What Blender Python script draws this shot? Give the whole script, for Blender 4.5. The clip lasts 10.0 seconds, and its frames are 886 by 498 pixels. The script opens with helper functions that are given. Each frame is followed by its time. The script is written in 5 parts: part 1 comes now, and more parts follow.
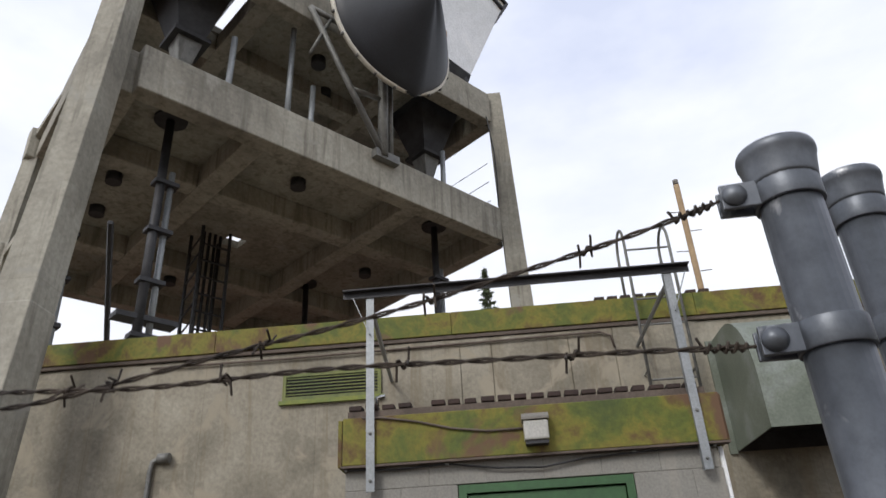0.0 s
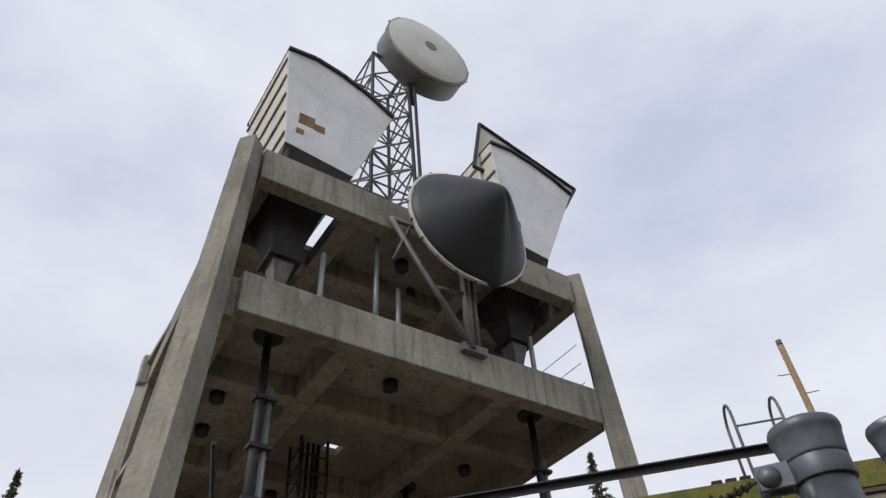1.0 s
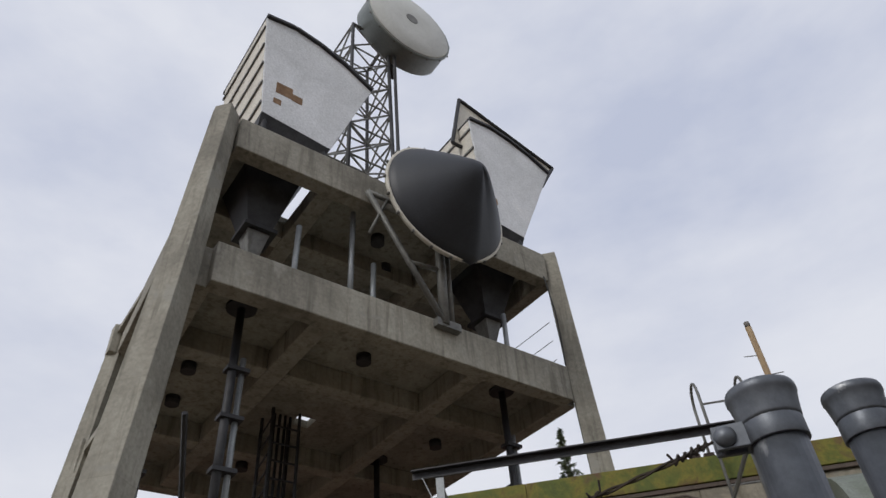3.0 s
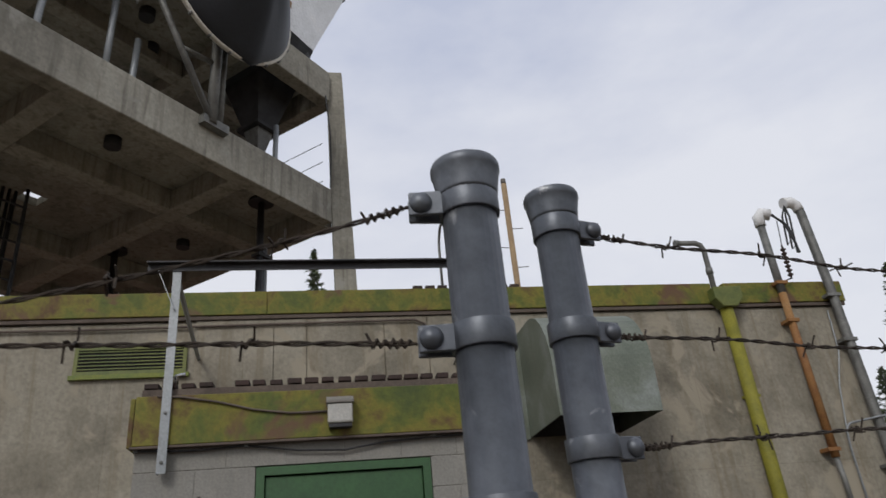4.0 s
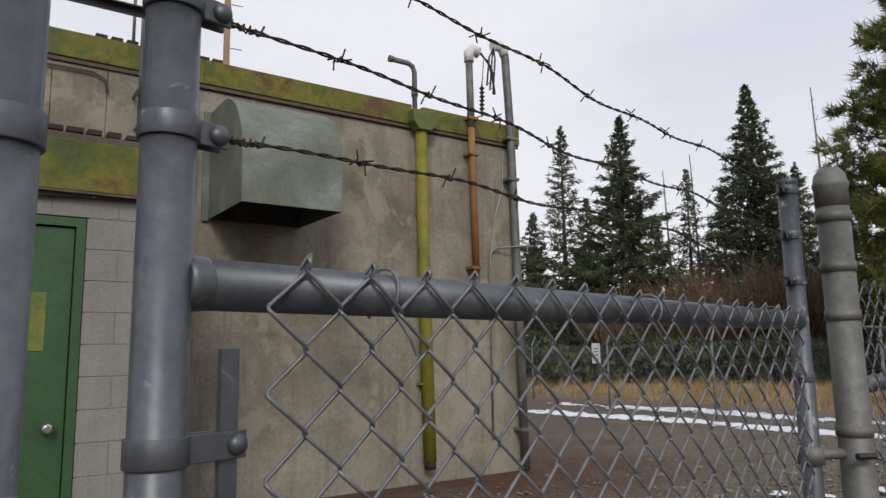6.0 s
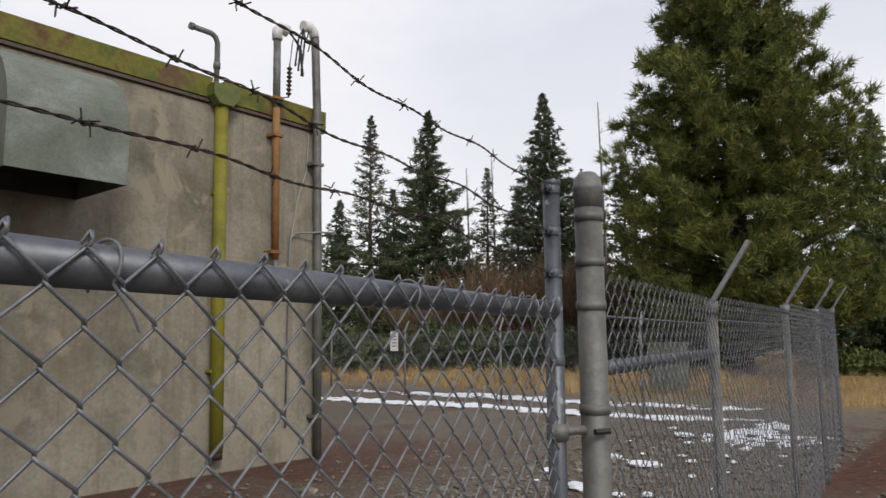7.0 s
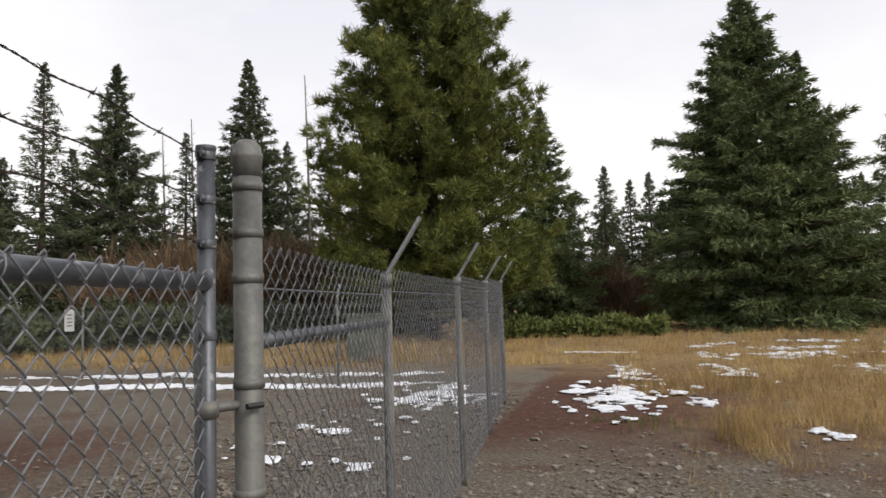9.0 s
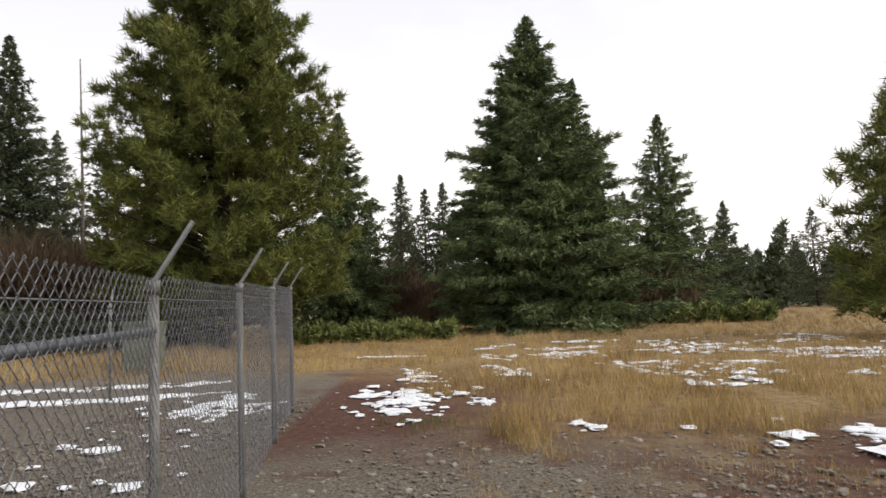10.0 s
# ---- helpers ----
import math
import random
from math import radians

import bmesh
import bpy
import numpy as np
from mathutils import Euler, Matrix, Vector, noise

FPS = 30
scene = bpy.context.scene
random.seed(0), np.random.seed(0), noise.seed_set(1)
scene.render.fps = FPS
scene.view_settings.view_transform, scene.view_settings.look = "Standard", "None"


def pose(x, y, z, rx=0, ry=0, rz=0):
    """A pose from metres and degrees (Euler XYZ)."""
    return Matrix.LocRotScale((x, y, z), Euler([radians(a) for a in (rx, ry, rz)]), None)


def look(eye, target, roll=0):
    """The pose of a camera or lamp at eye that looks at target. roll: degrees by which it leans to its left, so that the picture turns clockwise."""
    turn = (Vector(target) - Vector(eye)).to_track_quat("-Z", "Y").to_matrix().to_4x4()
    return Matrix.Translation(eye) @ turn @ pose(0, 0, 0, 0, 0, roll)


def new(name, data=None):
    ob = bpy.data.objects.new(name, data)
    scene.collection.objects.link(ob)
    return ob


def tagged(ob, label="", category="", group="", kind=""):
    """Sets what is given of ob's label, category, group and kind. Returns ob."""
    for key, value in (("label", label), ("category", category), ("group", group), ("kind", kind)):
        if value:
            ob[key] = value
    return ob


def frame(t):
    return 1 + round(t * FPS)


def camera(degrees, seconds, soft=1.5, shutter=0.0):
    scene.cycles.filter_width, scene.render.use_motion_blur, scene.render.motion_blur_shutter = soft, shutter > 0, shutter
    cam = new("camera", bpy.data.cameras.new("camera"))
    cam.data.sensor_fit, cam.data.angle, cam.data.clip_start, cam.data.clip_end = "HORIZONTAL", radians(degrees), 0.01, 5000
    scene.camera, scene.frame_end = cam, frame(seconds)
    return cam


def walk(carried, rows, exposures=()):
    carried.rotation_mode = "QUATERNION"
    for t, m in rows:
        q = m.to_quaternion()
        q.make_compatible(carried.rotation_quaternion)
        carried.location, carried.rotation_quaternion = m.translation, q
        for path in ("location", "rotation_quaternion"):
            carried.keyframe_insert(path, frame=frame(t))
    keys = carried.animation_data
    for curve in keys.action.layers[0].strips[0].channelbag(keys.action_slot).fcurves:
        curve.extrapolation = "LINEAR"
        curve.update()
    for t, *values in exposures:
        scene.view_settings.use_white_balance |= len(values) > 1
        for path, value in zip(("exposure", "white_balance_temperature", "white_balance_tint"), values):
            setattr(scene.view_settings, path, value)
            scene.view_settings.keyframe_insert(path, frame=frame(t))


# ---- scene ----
cam = camera(64.4, 10.0, 1.4, 0.12)
PATH = [
    (0, pose(-0.204, -0.141, 1.589, 117.73, 2.85, 5.28)),
    (0.5, pose(-0.184, -0.208, 1.624, 126.58, 3.91, 10.86)),
    (1, pose(-0.149, -0.259, 1.620, 133.27, 3.54, 14.62)),
    (1.5, pose(-0.128, -0.252, 1.634, 133.95, 3.87, 15.45)),
    (2, pose(-0.140, -0.258, 1.635, 133.71, 3.58, 15.15)),
    (2.2, pose(-0.138, -0.266, 1.626, 133.68, 3.57, 15.42)),
    (3.3, pose(-0.147, -0.233, 1.607, 127.25, 3.90, 7.20)),
    (3.5, pose(-0.142, -0.222, 1.603, 123.30, 4.10, 1.80)),
    (4, pose(-0.100, -0.162, 1.581, 115.47, 4.78, -8.90)),
    (4.5, pose(-0.055, -0.134, 1.542, 107.27, 3.37, -18.44)),
    (5, pose(-0.031, -0.113, 1.507, 100.57, 1.52, -25.59)),
    (6.3, pose(0.023, -0.132, 1.491, 97.61, 0.77, -38.51)),
    (6.5, pose(0.036, -0.137, 1.487, 97.17, 0.55, -41.98)),
    (7, pose(0.055, -0.168, 1.486, 97.16, 0.45, -50.52)),
    (7.5, pose(0.058, -0.185, 1.486, 97.58, 0.81, -56.82)),
    (8, pose(0.116, -0.188, 1.486, 97.21, 1.54, -60.79)),
    (8.5, pose(0.141, -0.211, 1.486, 96.02, 2.07, -65.97)),
    (9, pose(0.139, -0.261, 1.481, 94.55, 1.80, -74.10)),
    (9.5, pose(0.129, -0.304, 1.488, 94.35, 1.90, -82.37)),
    (10, pose(0.103, -0.369, 1.486, 94.44, 2.06, -90.46)),
]
EXPOSURES = [
(0, 0.36, 6350, 10), (0.6, 0.15, 6400, 10), (1, -0.02, 6350, 10), (1.5, -0.22, 6300, 10), (2.2, -0.28, 6300, 10),
    (3.3, -0.12, 6350, 10), (4, -0.15, 6350, 10), (4.5, -0.13, 6380, 10), (5, -0.08, 6450, 10), (6.5, 0.06, 6600, 10), (8, 0.2, 6800, 10), (9, 0.30, 6900, 10), (10, 0.44, 7000, 10),
]
walk(cam, PATH, EXPOSURES)


# ---- world and sun ----
def make_world():
    world = bpy.data.worlds.new("overcast_sky")
    scene.world = world
    world.use_nodes = True
    nt = world.node_tree
    nt.nodes.clear()
    out = nt.nodes.new("ShaderNodeOutputWorld")
    bg = nt.nodes.new("ShaderNodeBackground")
    sky = nt.nodes.new("ShaderNodeTexSky")
    sky.sky_type = "NISHITA"
    sky.sun_disc = False
    sky.sun_elevation = radians(36)
    sky.sun_rotation = radians(208)
    scale = nt.nodes.new("ShaderNodeMixRGB")
    scale.blend_type = "MULTIPLY"
    scale.inputs[0].default_value = 1.0
    scale.inputs[2].default_value = (0.07, 0.07, 0.07, 1)
    nt.links.new(sky.outputs[0], scale.inputs[1])
    # thin bright cloud deck with soft lavender gaps
    co = nt.nodes.new("ShaderNodeTexCoord")
    mp = nt.nodes.new("ShaderNodeMapping")
    mp.inputs["Scale"].default_value = (1.0, 1.0, 2.2)
    nt.links.new(co.outputs["Generated"], mp.inputs[0])
    n = nt.nodes.new("ShaderNodeTexNoise")
    n.inputs["Scale"].default_value = 1.7
    n.inputs["Detail"].default_value = 6
    n.inputs["Roughness"].default_value = 0.55
    nt.links.new(mp.outputs[0], n.inputs["Vector"])
    ramp = nt.nodes.new("ShaderNodeValToRGB")
    ramp.color_ramp.elements[0].position = 0.36
    ramp.color_ramp.elements[0].color = (0.62, 0.66, 0.80, 1)
    ramp.color_ramp.elements[1].position = 0.62
    ramp.color_ramp.elements[1].color = (0.90, 0.91, 0.97, 1)
    nt.links.new(n.outputs[0], ramp.inputs[0])
    # the deck is thinner and whiter towards the horizon
    sep = nt.nodes.new("ShaderNodeSeparateXYZ")
    nt.links.new(co.outputs["Generated"], sep.inputs[0])
    hr = nt.nodes.new("ShaderNodeMapRange")
    hr.inputs[1].default_value, hr.inputs[2].default_value = 0.12, 0.62
    hr.inputs[3].default_value, hr.inputs[4].default_value = 0.85, 0.0
    nt.links.new(sep.outputs[2], hr.inputs[0])
    hz = nt.nodes.new("ShaderNodeMixRGB")
    hz.inputs[2].default_value = (0.93, 0.93, 0.96, 1)
    nt.links.new(hr.outputs[0], hz.inputs[0])
    nt.links.new(ramp.outputs[0], hz.inputs[1])
    mix = nt.nodes.new("ShaderNodeMixRGB")
    mix.inputs[0].default_value = 0.9
    nt.links.new(scale.outputs[0], mix.inputs[1])
    nt.links.new(hz.outputs[0], mix.inputs[2])
    nt.links.new(mix.outputs[0], bg.inputs[0])
    bg.inputs[1].default_value = 1.0
    nt.links.new(bg.outputs[0], out.inputs[0])
    sun = bpy.data.lights.new("sun", "SUN")
    sun.energy, sun.angle, sun.color = 1.5, radians(16), (1.0, 0.96, 0.9)
    ob = new("sun", sun)
    ob.matrix_world = look((-26, -48, 40), (0, 0, 0))


make_world()


# ---- materials ----
def ramp_node(nt, stops):
    r = nt.nodes.new("ShaderNodeValToRGB")
    el = r.color_ramp.elements
    while len(el) < len(stops):
        el.new(0.5)
    for e, (p, c) in zip(el, stops):
        e.position, e.color = p, (*c, 1)
    return r


def noise_node(nt, vec, scale, detail=5, rough=0.6, distort=0.0):
    n = nt.nodes.new("ShaderNodeTexNoise")
    n.inputs["Scale"].default_value = scale
    n.inputs["Detail"].default_value = detail
    n.inputs["Roughness"].default_value = rough
    n.inputs["Distortion"].default_value = distort
    nt.links.new(vec, n.inputs["Vector"])
    return n.outputs[0]


def mix_node(nt, fac, a, b, mode="MIX"):
    m = nt.nodes.new("ShaderNodeMixRGB")
    m.blend_type = mode
    for sock, v in ((m.inputs[0], fac), (m.inputs[1], a), (m.inputs[2], b)):
        if isinstance(v, (int, float)):
            sock.default_value = v
        elif isinstance(v, tuple):
            sock.default_value = (*v, 1)
        else:
            nt.links.new(v, sock)
    return m.outputs[0]


def base(name, rough=0.7, metal=0.0):
    m = bpy.data.materials.new(name)
    m.use_nodes = True
    nt = m.node_tree
    b = nt.nodes["Principled BSDF"]
    b.inputs["Roughness"].default_value = rough
    b.inputs["Metallic"].default_value = metal
    g = nt.nodes.new("ShaderNodeNewGeometry")
    return m, nt, b, g.outputs["Position"]


def mapped(nt, vec, sx, sy, sz):
    mp = nt.nodes.new("ShaderNodeMapping")
    mp.inputs["Scale"].default_value = (sx, sy, sz)
    nt.links.new(vec, mp.inputs[0])
    return mp.outputs[0]


def bump(nt, b, height, strength, dist):
    n = nt.nodes.new("ShaderNodeBump")
    n.inputs["Strength"].default_value = strength
    n.inputs["Distance"].default_value = dist
    nt.links.new(height, n.inputs["Height"])
    nt.links.new(n.outputs[0], b.inputs["Normal"])


def surface(name, stops, scale=3.0, fine=40.0, rough=0.8, metal=0.0, streak=None, spot=None, bump_s=0.3, bump_d=0.01, random_v=0.0, tone=0.72, seams=None):
    """Ramp over large noise, multiplied by fine grain; streak: (colour, amount) of drips; spot: (colour, scale, cut)."""
    m, nt, b, pos = base(name, rough, metal)
    big = noise_node(nt, pos, scale, 6, 0.65, 0.3)
    r = ramp_node(nt, [(p, tuple(tone * k for k in c)) for p, c in stops])
    nt.links.new(big, r.inputs[0])
    col = r.outputs[0]
    grain = noise_node(nt, pos, fine, 4, 0.7)
    gr = ramp_node(nt, [(0.25, (0.72, 0.72, 0.72)), (0.75, (1.15, 1.15, 1.15))])
    nt.links.new(grain, gr.inputs[0])
    col = mix_node(nt, 1.0, col, gr.outputs[0], "MULTIPLY")
    if streak:
        st = noise_node(nt, mapped(nt, pos, 5.0, 5.0, 0.35), 1.6, 4, 0.6, 0.4)
        sr = ramp_node(nt, [(0.5, (0, 0, 0)), (0.68, (1, 1, 1))])
        nt.links.new(st, sr.inputs[0])
        amt = mix_node(nt, 1.0, sr.outputs[0], (streak[1],) * 3, "MULTIPLY")
        col = mix_node(nt, amt, col, streak[0])
    if spot:
        sp = noise_node(nt, pos, spot[1], 4, 0.6, 0.5)
        sr = ramp_node(nt, [(spot[2], (0, 0, 0)), (spot[2] + 0.07, (1, 1, 1))])
        nt.links.new(sp, sr.inputs[0])
        col = mix_node(nt, sr.outputs[0], col, spot[0])
    if seams:
        sp3 = nt.nodes.new("ShaderNodeSeparateXYZ")
        nt.links.new(pos, sp3.inputs[0])
        add = nt.nodes.new("ShaderNodeMath")
        nt.links.new(sp3.outputs[0], add.inputs[0])
        nt.links.new(sp3.outputs[1], add.inputs[1])
        cmb = nt.nodes.new("ShaderNodeCombineXYZ")
        nt.links.new(add.outputs[0], cmb.inputs[0])
        nt.links.new(sp3.outputs[2], cmb.inputs[1])
        bt = nt.nodes.new("ShaderNodeTexBrick")
        bt.inputs["Color1"].default_value = (1, 1, 1, 1)
        bt.inputs["Color2"].default_value = (0.9, 0.9, 0.9, 1)
        bt.inputs["Mortar"].default_value = (0.82, 0.81, 0.79, 1)
        bt.inputs["Scale"].default_value = 1.0
        bt.inputs["Mortar Size"].default_value = 0.006
        bt.inputs["Mortar Smooth"].default_value = 0.6
        bt.inputs["Brick Width"].default_value, bt.inputs["Row Height"].default_value = seams
        nt.links.new(cmb.outputs[0], bt.inputs["Vector"])
        col = mix_node(nt, 1.0, col, bt.outputs["Color"], "MULTIPLY")
    if random_v:
        oi = nt.nodes.new("ShaderNodeObjectInfo")
        rr = ramp_node(nt, [(0, (1 - random_v,) * 3), (1, (1 + random_v,) * 3)])
        nt.links.new(oi.outputs["Random"], rr.inputs[0])
        col = mix_node(nt, 1.0, col, rr.outputs[0], "MULTIPLY")
    nt.links.new(col, b.inputs["Base Color"])
    rv = nt.nodes.new("ShaderNodeMapRange")
    rv.inputs[3].default_value, rv.inputs[4].default_value = max(rough - 0.12, 0.05), min(rough + 0.12, 1)
    nt.links.new(big, rv.inputs[0])
    nt.links.new(rv.outputs[0], b.inputs["Roughness"])
    bump(nt, b, grain, bump_s, bump_d)
    return m


def foliage(name, dark, mid, light, scale=0.8):
    m, nt, b, pos = base(name, 0.75)
    n = noise_node(nt, pos, scale, 4, 0.6)
    r = ramp_node(nt, [(0.3, dark), (0.52, mid), (0.75, light)])
    nt.links.new(n, r.inputs[0])
    g = nt.nodes.new("ShaderNodeNewGeometry")
    rr = ramp_node(nt, [(0, (0.6, 0.6, 0.6)), (1, (1.4, 1.35, 1.2))])
    nt.links.new(g.outputs["Random Per Island"], rr.inputs[0])
    nt.links.new(mix_node(nt, 1.0, r.outputs[0], rr.outputs[0], "MULTIPLY"), b.inputs["Base Color"])
    b.inputs["Specular IOR Level"].default_value = 0.25
    return m


def ground_material():
    m, nt, b, pos = base("ground_earth", 0.95)
    sep = nt.nodes.new("ShaderNodeSeparateXYZ")
    nt.links.new(pos, sep.inputs[0])

    def zone(sock, lo, hi):
        r = nt.nodes.new("ShaderNodeMapRange")
        r.inputs[1].default_value, r.inputs[2].default_value = lo, hi
        nt.links.new(sock, r.inputs[0])
        return r.outputs[0]

    wob = noise_node(nt, pos, 0.55, 5, 0.6)
    ctr = nt.nodes.new("ShaderNodeMath")
    ctr.operation = "MULTIPLY_ADD"
    ctr.inputs[1].default_value, ctr.inputs[2].default_value = 5.0, -2.5
    nt.links.new(wob, ctr.inputs[0])

    def plus(sock, other):
        a = nt.nodes.new("ShaderNodeMath")
        nt.links.new(sock, a.inputs[0])
        nt.links.new(other, a.inputs[1])
        return a.outputs[0]

    xw, yw = plus(sep.outputs[0], ctr.outputs[0]), plus(sep.outputs[1], ctr.outputs[0])
    grav = ramp_node(nt, [(0.32, (0.05, 0.043, 0.032)), (0.5, (0.135, 0.115, 0.086)), (0.68, (0.31, 0.27, 0.21))])
    nt.links.new(noise_node(nt, pos, 26, 5, 0.75), grav.inputs[0])
    soil = ramp_node(nt, [(0.32, (0.034, 0.011, 0.006)), (0.55, (0.098, 0.037, 0.018)), (0.75, (0.19, 0.095, 0.052))])
    nt.links.new(noise_node(nt, pos, 9, 6, 0.75), soil.inputs[0])
    straw = ramp_node(nt, [(0.3, (0.09, 0.052, 0.025)), (0.5, (0.25, 0.165, 0.07)), (0.7, (0.42, 0.31, 0.15))])
    nt.links.new(noise_node(nt, mapped(nt, pos, 1, 1, 1), 5, 6, 0.75), straw.inputs[0])
    yard = mix_node(nt, zone(yw, 8.0, 11.0), grav.outputs[0], (0.11, 0.09, 0.066))
    yard = mix_node(nt, 0.1, yard, soil.outputs[0])
    # bare red soil along the foot of the building
    strip = mix_node(nt, 1.0, zone(yw, 4.6, 6.0), zone(xw, 9.0, 6.6), "MULTIPLY")
    yard = mix_node(nt, mix_node(nt, 1.0, strip, (0.85, 0.85, 0.85), "MULTIPLY"), yard, soil.outputs[0])
    out_near = mix_node(nt, zone(xw, 6.4, 8.6), grav.outputs[0], soil.outputs[0])
    blot = ramp_node(nt, [(0.46, (0, 0, 0)), (0.66, (1, 1, 1))])
    nt.links.new(noise_node(nt, pos, 1.3, 5, 0.65), blot.inputs[0])
    litter = mix_node(nt, blot.outputs[0], soil.outputs[0], mix_node(nt, 0.5, grav.outputs[0], straw.outputs[0]))
    out_near = mix_node(nt, zone(yw, -1.4, -3.2), out_near, litter)
    field = mix_node(nt, zone(xw, 13.0, 18.0), out_near, straw.outputs[0])
    lawn = mix_node(nt, zone(yw, -0.2, -3.0), field, straw.outputs[0])
    outside = mix_node(nt, zone(xw, 6.5, 10.0), out_near, lawn)
    yard_far = mix_node(nt, zone(xw, 15.0, 19.0), yard, straw.outputs[0])
    col = mix_node(nt, zone(sep.outputs[1], 1.5, 1.75), outside, yard_far)
    patch = ramp_node(nt, [(0.56, (0, 0, 0)), (0.66, (0.6, 0.6, 0.6))])
    nt.links.new(noise_node(nt, pos, 0.8, 4, 0.6), patch.inputs[0])
    col = mix_node(nt, patch.outputs[0], col, soil.outputs[0])
    nt.links.new(col, b.inputs["Base Color"])
    bump(nt, b, noise_node(nt, pos, 22, 6, 0.75), 0.9, 0.04)
    return m


CONC = surface("weathered_concrete", [(0.28, (0.22, 0.195, 0.145)), (0.5, (0.42, 0.38, 0.295)), (0.72, (0.58, 0.535, 0.43))], 1.1, 24, 0.9,
               streak=((0.16, 0.125, 0.075), 0.55), spot=((0.30, 0.265, 0.20), 1.7, 0.56), bump_s=0.35, tone=0.64, seams=(1.22, 2.44))
TOWER = surface("tower_concrete", [(0.3, (0.24, 0.225, 0.185)), (0.52, (0.37, 0.35, 0.29)), (0.75, (0.47, 0.45, 0.38))], 0.9, 16, 0.9, tone=0.88,
                streak=((0.11, 0.10, 0.08), 0.6), spot=((0.30, 0.29, 0.25), 2.1, 0.6), bump_s=0.35, seams=(2.44, 1.22))
BLOCK = surface("painted_block", [(0.3, (0.405, 0.387, 0.343)), (0.7, (0.528, 0.510, 0.458))], 1.6, 60, 0.85, streak=((0.317, 0.290, 0.238), 0.25), bump_s=0.25, bump_d=0.004, random_v=0.03, tone=0.5)
MORTAR = surface("block_mortar", [(0.3, (0.405, 0.387, 0.343)), (0.7, (0.510, 0.493, 0.440))], 3, 60, 0.95, tone=0.5)
FASCIA = surface("mossy_green_fascia", [(0.26, (0.075, 0.11, 0.018)), (0.42, (0.15, 0.18, 0.02)), (0.52, (0.27, 0.24, 0.03)), (0.64, (0.16, 0.085, 0.035))], 2.6, 30, 0.75,
                 spot=((0.11, 0.06, 0.03), 1.6, 0.56), bump_s=0.2, tone=0.6)
GREENM = surface("green_painted_trim", [(0.3, (0.10, 0.14, 0.03)), (0.7, (0.24, 0.25, 0.06))], 3, 40, 0.6)
GALV = surface("galvanised_pipe", [(0.25, (0.135, 0.148, 0.168)), (0.5, (0.22, 0.237, 0.265)), (0.78, (0.33, 0.35, 0.375))], 6, 80, 0.46, 0.6,
               streak=((0.10, 0.105, 0.12), 0.6), spot=((0.36, 0.365, 0.37), 20.0, 0.63), bump_s=0.16, bump_d=0.002, tone=0.55)
WEATHERED = surface("old_grey_pipe", [(0.25, (0.11, 0.11, 0.10)), (0.5, (0.24, 0.24, 0.225)), (0.75, (0.36, 0.36, 0.34))], 5, 60, 0.6, 0.35,
                    streak=((0.10, 0.095, 0.08), 0.6), bump_s=0.15, bump_d=0.002)
WIRE = surface("galvanised_wire", [(0.3, (0.20, 0.21, 0.225)), (0.7, (0.34, 0.35, 0.37))], 12, 90, 0.5, 0.5, bump_s=0.05)
RUSTP = surface("rust_patch", [(0.3, (0.20, 0.10, 0.045)), (0.7, (0.42, 0.27, 0.15))], 6, 60, 0.85)
RUSTW = surface("rusty_barbed_wire", [(0.3, (0.035, 0.028, 0.024)), (0.7, (0.10, 0.075, 0.055))], 30, 200, 0.8, 0.4, bump_s=0.2, bump_d=0.001)
STEEL = surface("frame_steel", [(0.3, (0.30, 0.32, 0.33)), (0.7, (0.45, 0.47, 0.48))], 3, 50, 0.5, 0.5, bump_s=0.1)
DARKST = surface("dark_steel", [(0.3, (0.03, 0.03, 0.032)), (0.7, (0.085, 0.085, 0.09))], 4, 50, 0.6, 0.4, bump_s=0.15)
TIMBER = surface("dark_tarred_timber", [(0.3, (0.03, 0.018, 0.014)), (0.7, (0.075, 0.045, 0.036))], 6, 60, 0.85)
PLANK = surface("grey_brown_plank", [(0.3, (0.10, 0.075, 0.06)), (0.7, (0.19, 0.15, 0.12))], 6, 60, 0.9)
DOORG = surface("green_door_paint", [(0.3, (0.035, 0.10, 0.035)), (0.62, (0.05, 0.14, 0.045)), (0.8, (0.09, 0.17, 0.04))], 2.2, 40, 0.5, bump_s=0.08)
PATCHY = surface("yellow_green_patch", [(0.3, (0.13, 0.19, 0.03)), (0.7, (0.28, 0.30, 0.03))], 5, 40, 0.6)
YPIPE = surface("lichen_yellow_pipe", [(0.3, (0.19, 0.18, 0.013)), (0.55, (0.31, 0.285, 0.024)), (0.8, (0.21, 0.22, 0.05))], 4, 60, 0.7)
OPIPE = surface("rust_orange_pipe", [(0.3, (0.22, 0.085, 0.03)), (0.55, (0.36, 0.17, 0.05)), (0.8, (0.42, 0.26, 0.11))], 3, 60, 0.75)
HOODM = surface("green_grey_sheet_metal", [(0.28, (0.17, 0.20, 0.15)), (0.5, (0.25, 0.28, 0.22)), (0.72, (0.40, 0.44, 0.40))], 2.4, 50, 0.5, 0.2, bump_s=0.08, tone=0.62)
WHITE = surface("weathered_white_paint", [(0.3, (0.46, 0.47, 0.47)), (0.6, (0.60, 0.61, 0.62)), (0.8, (0.66, 0.66, 0.65))], 0.8, 25, 0.6, spot=((0.32, 0.25, 0.13), 1.3, 0.73), bump_s=0.08, tone=1.22)
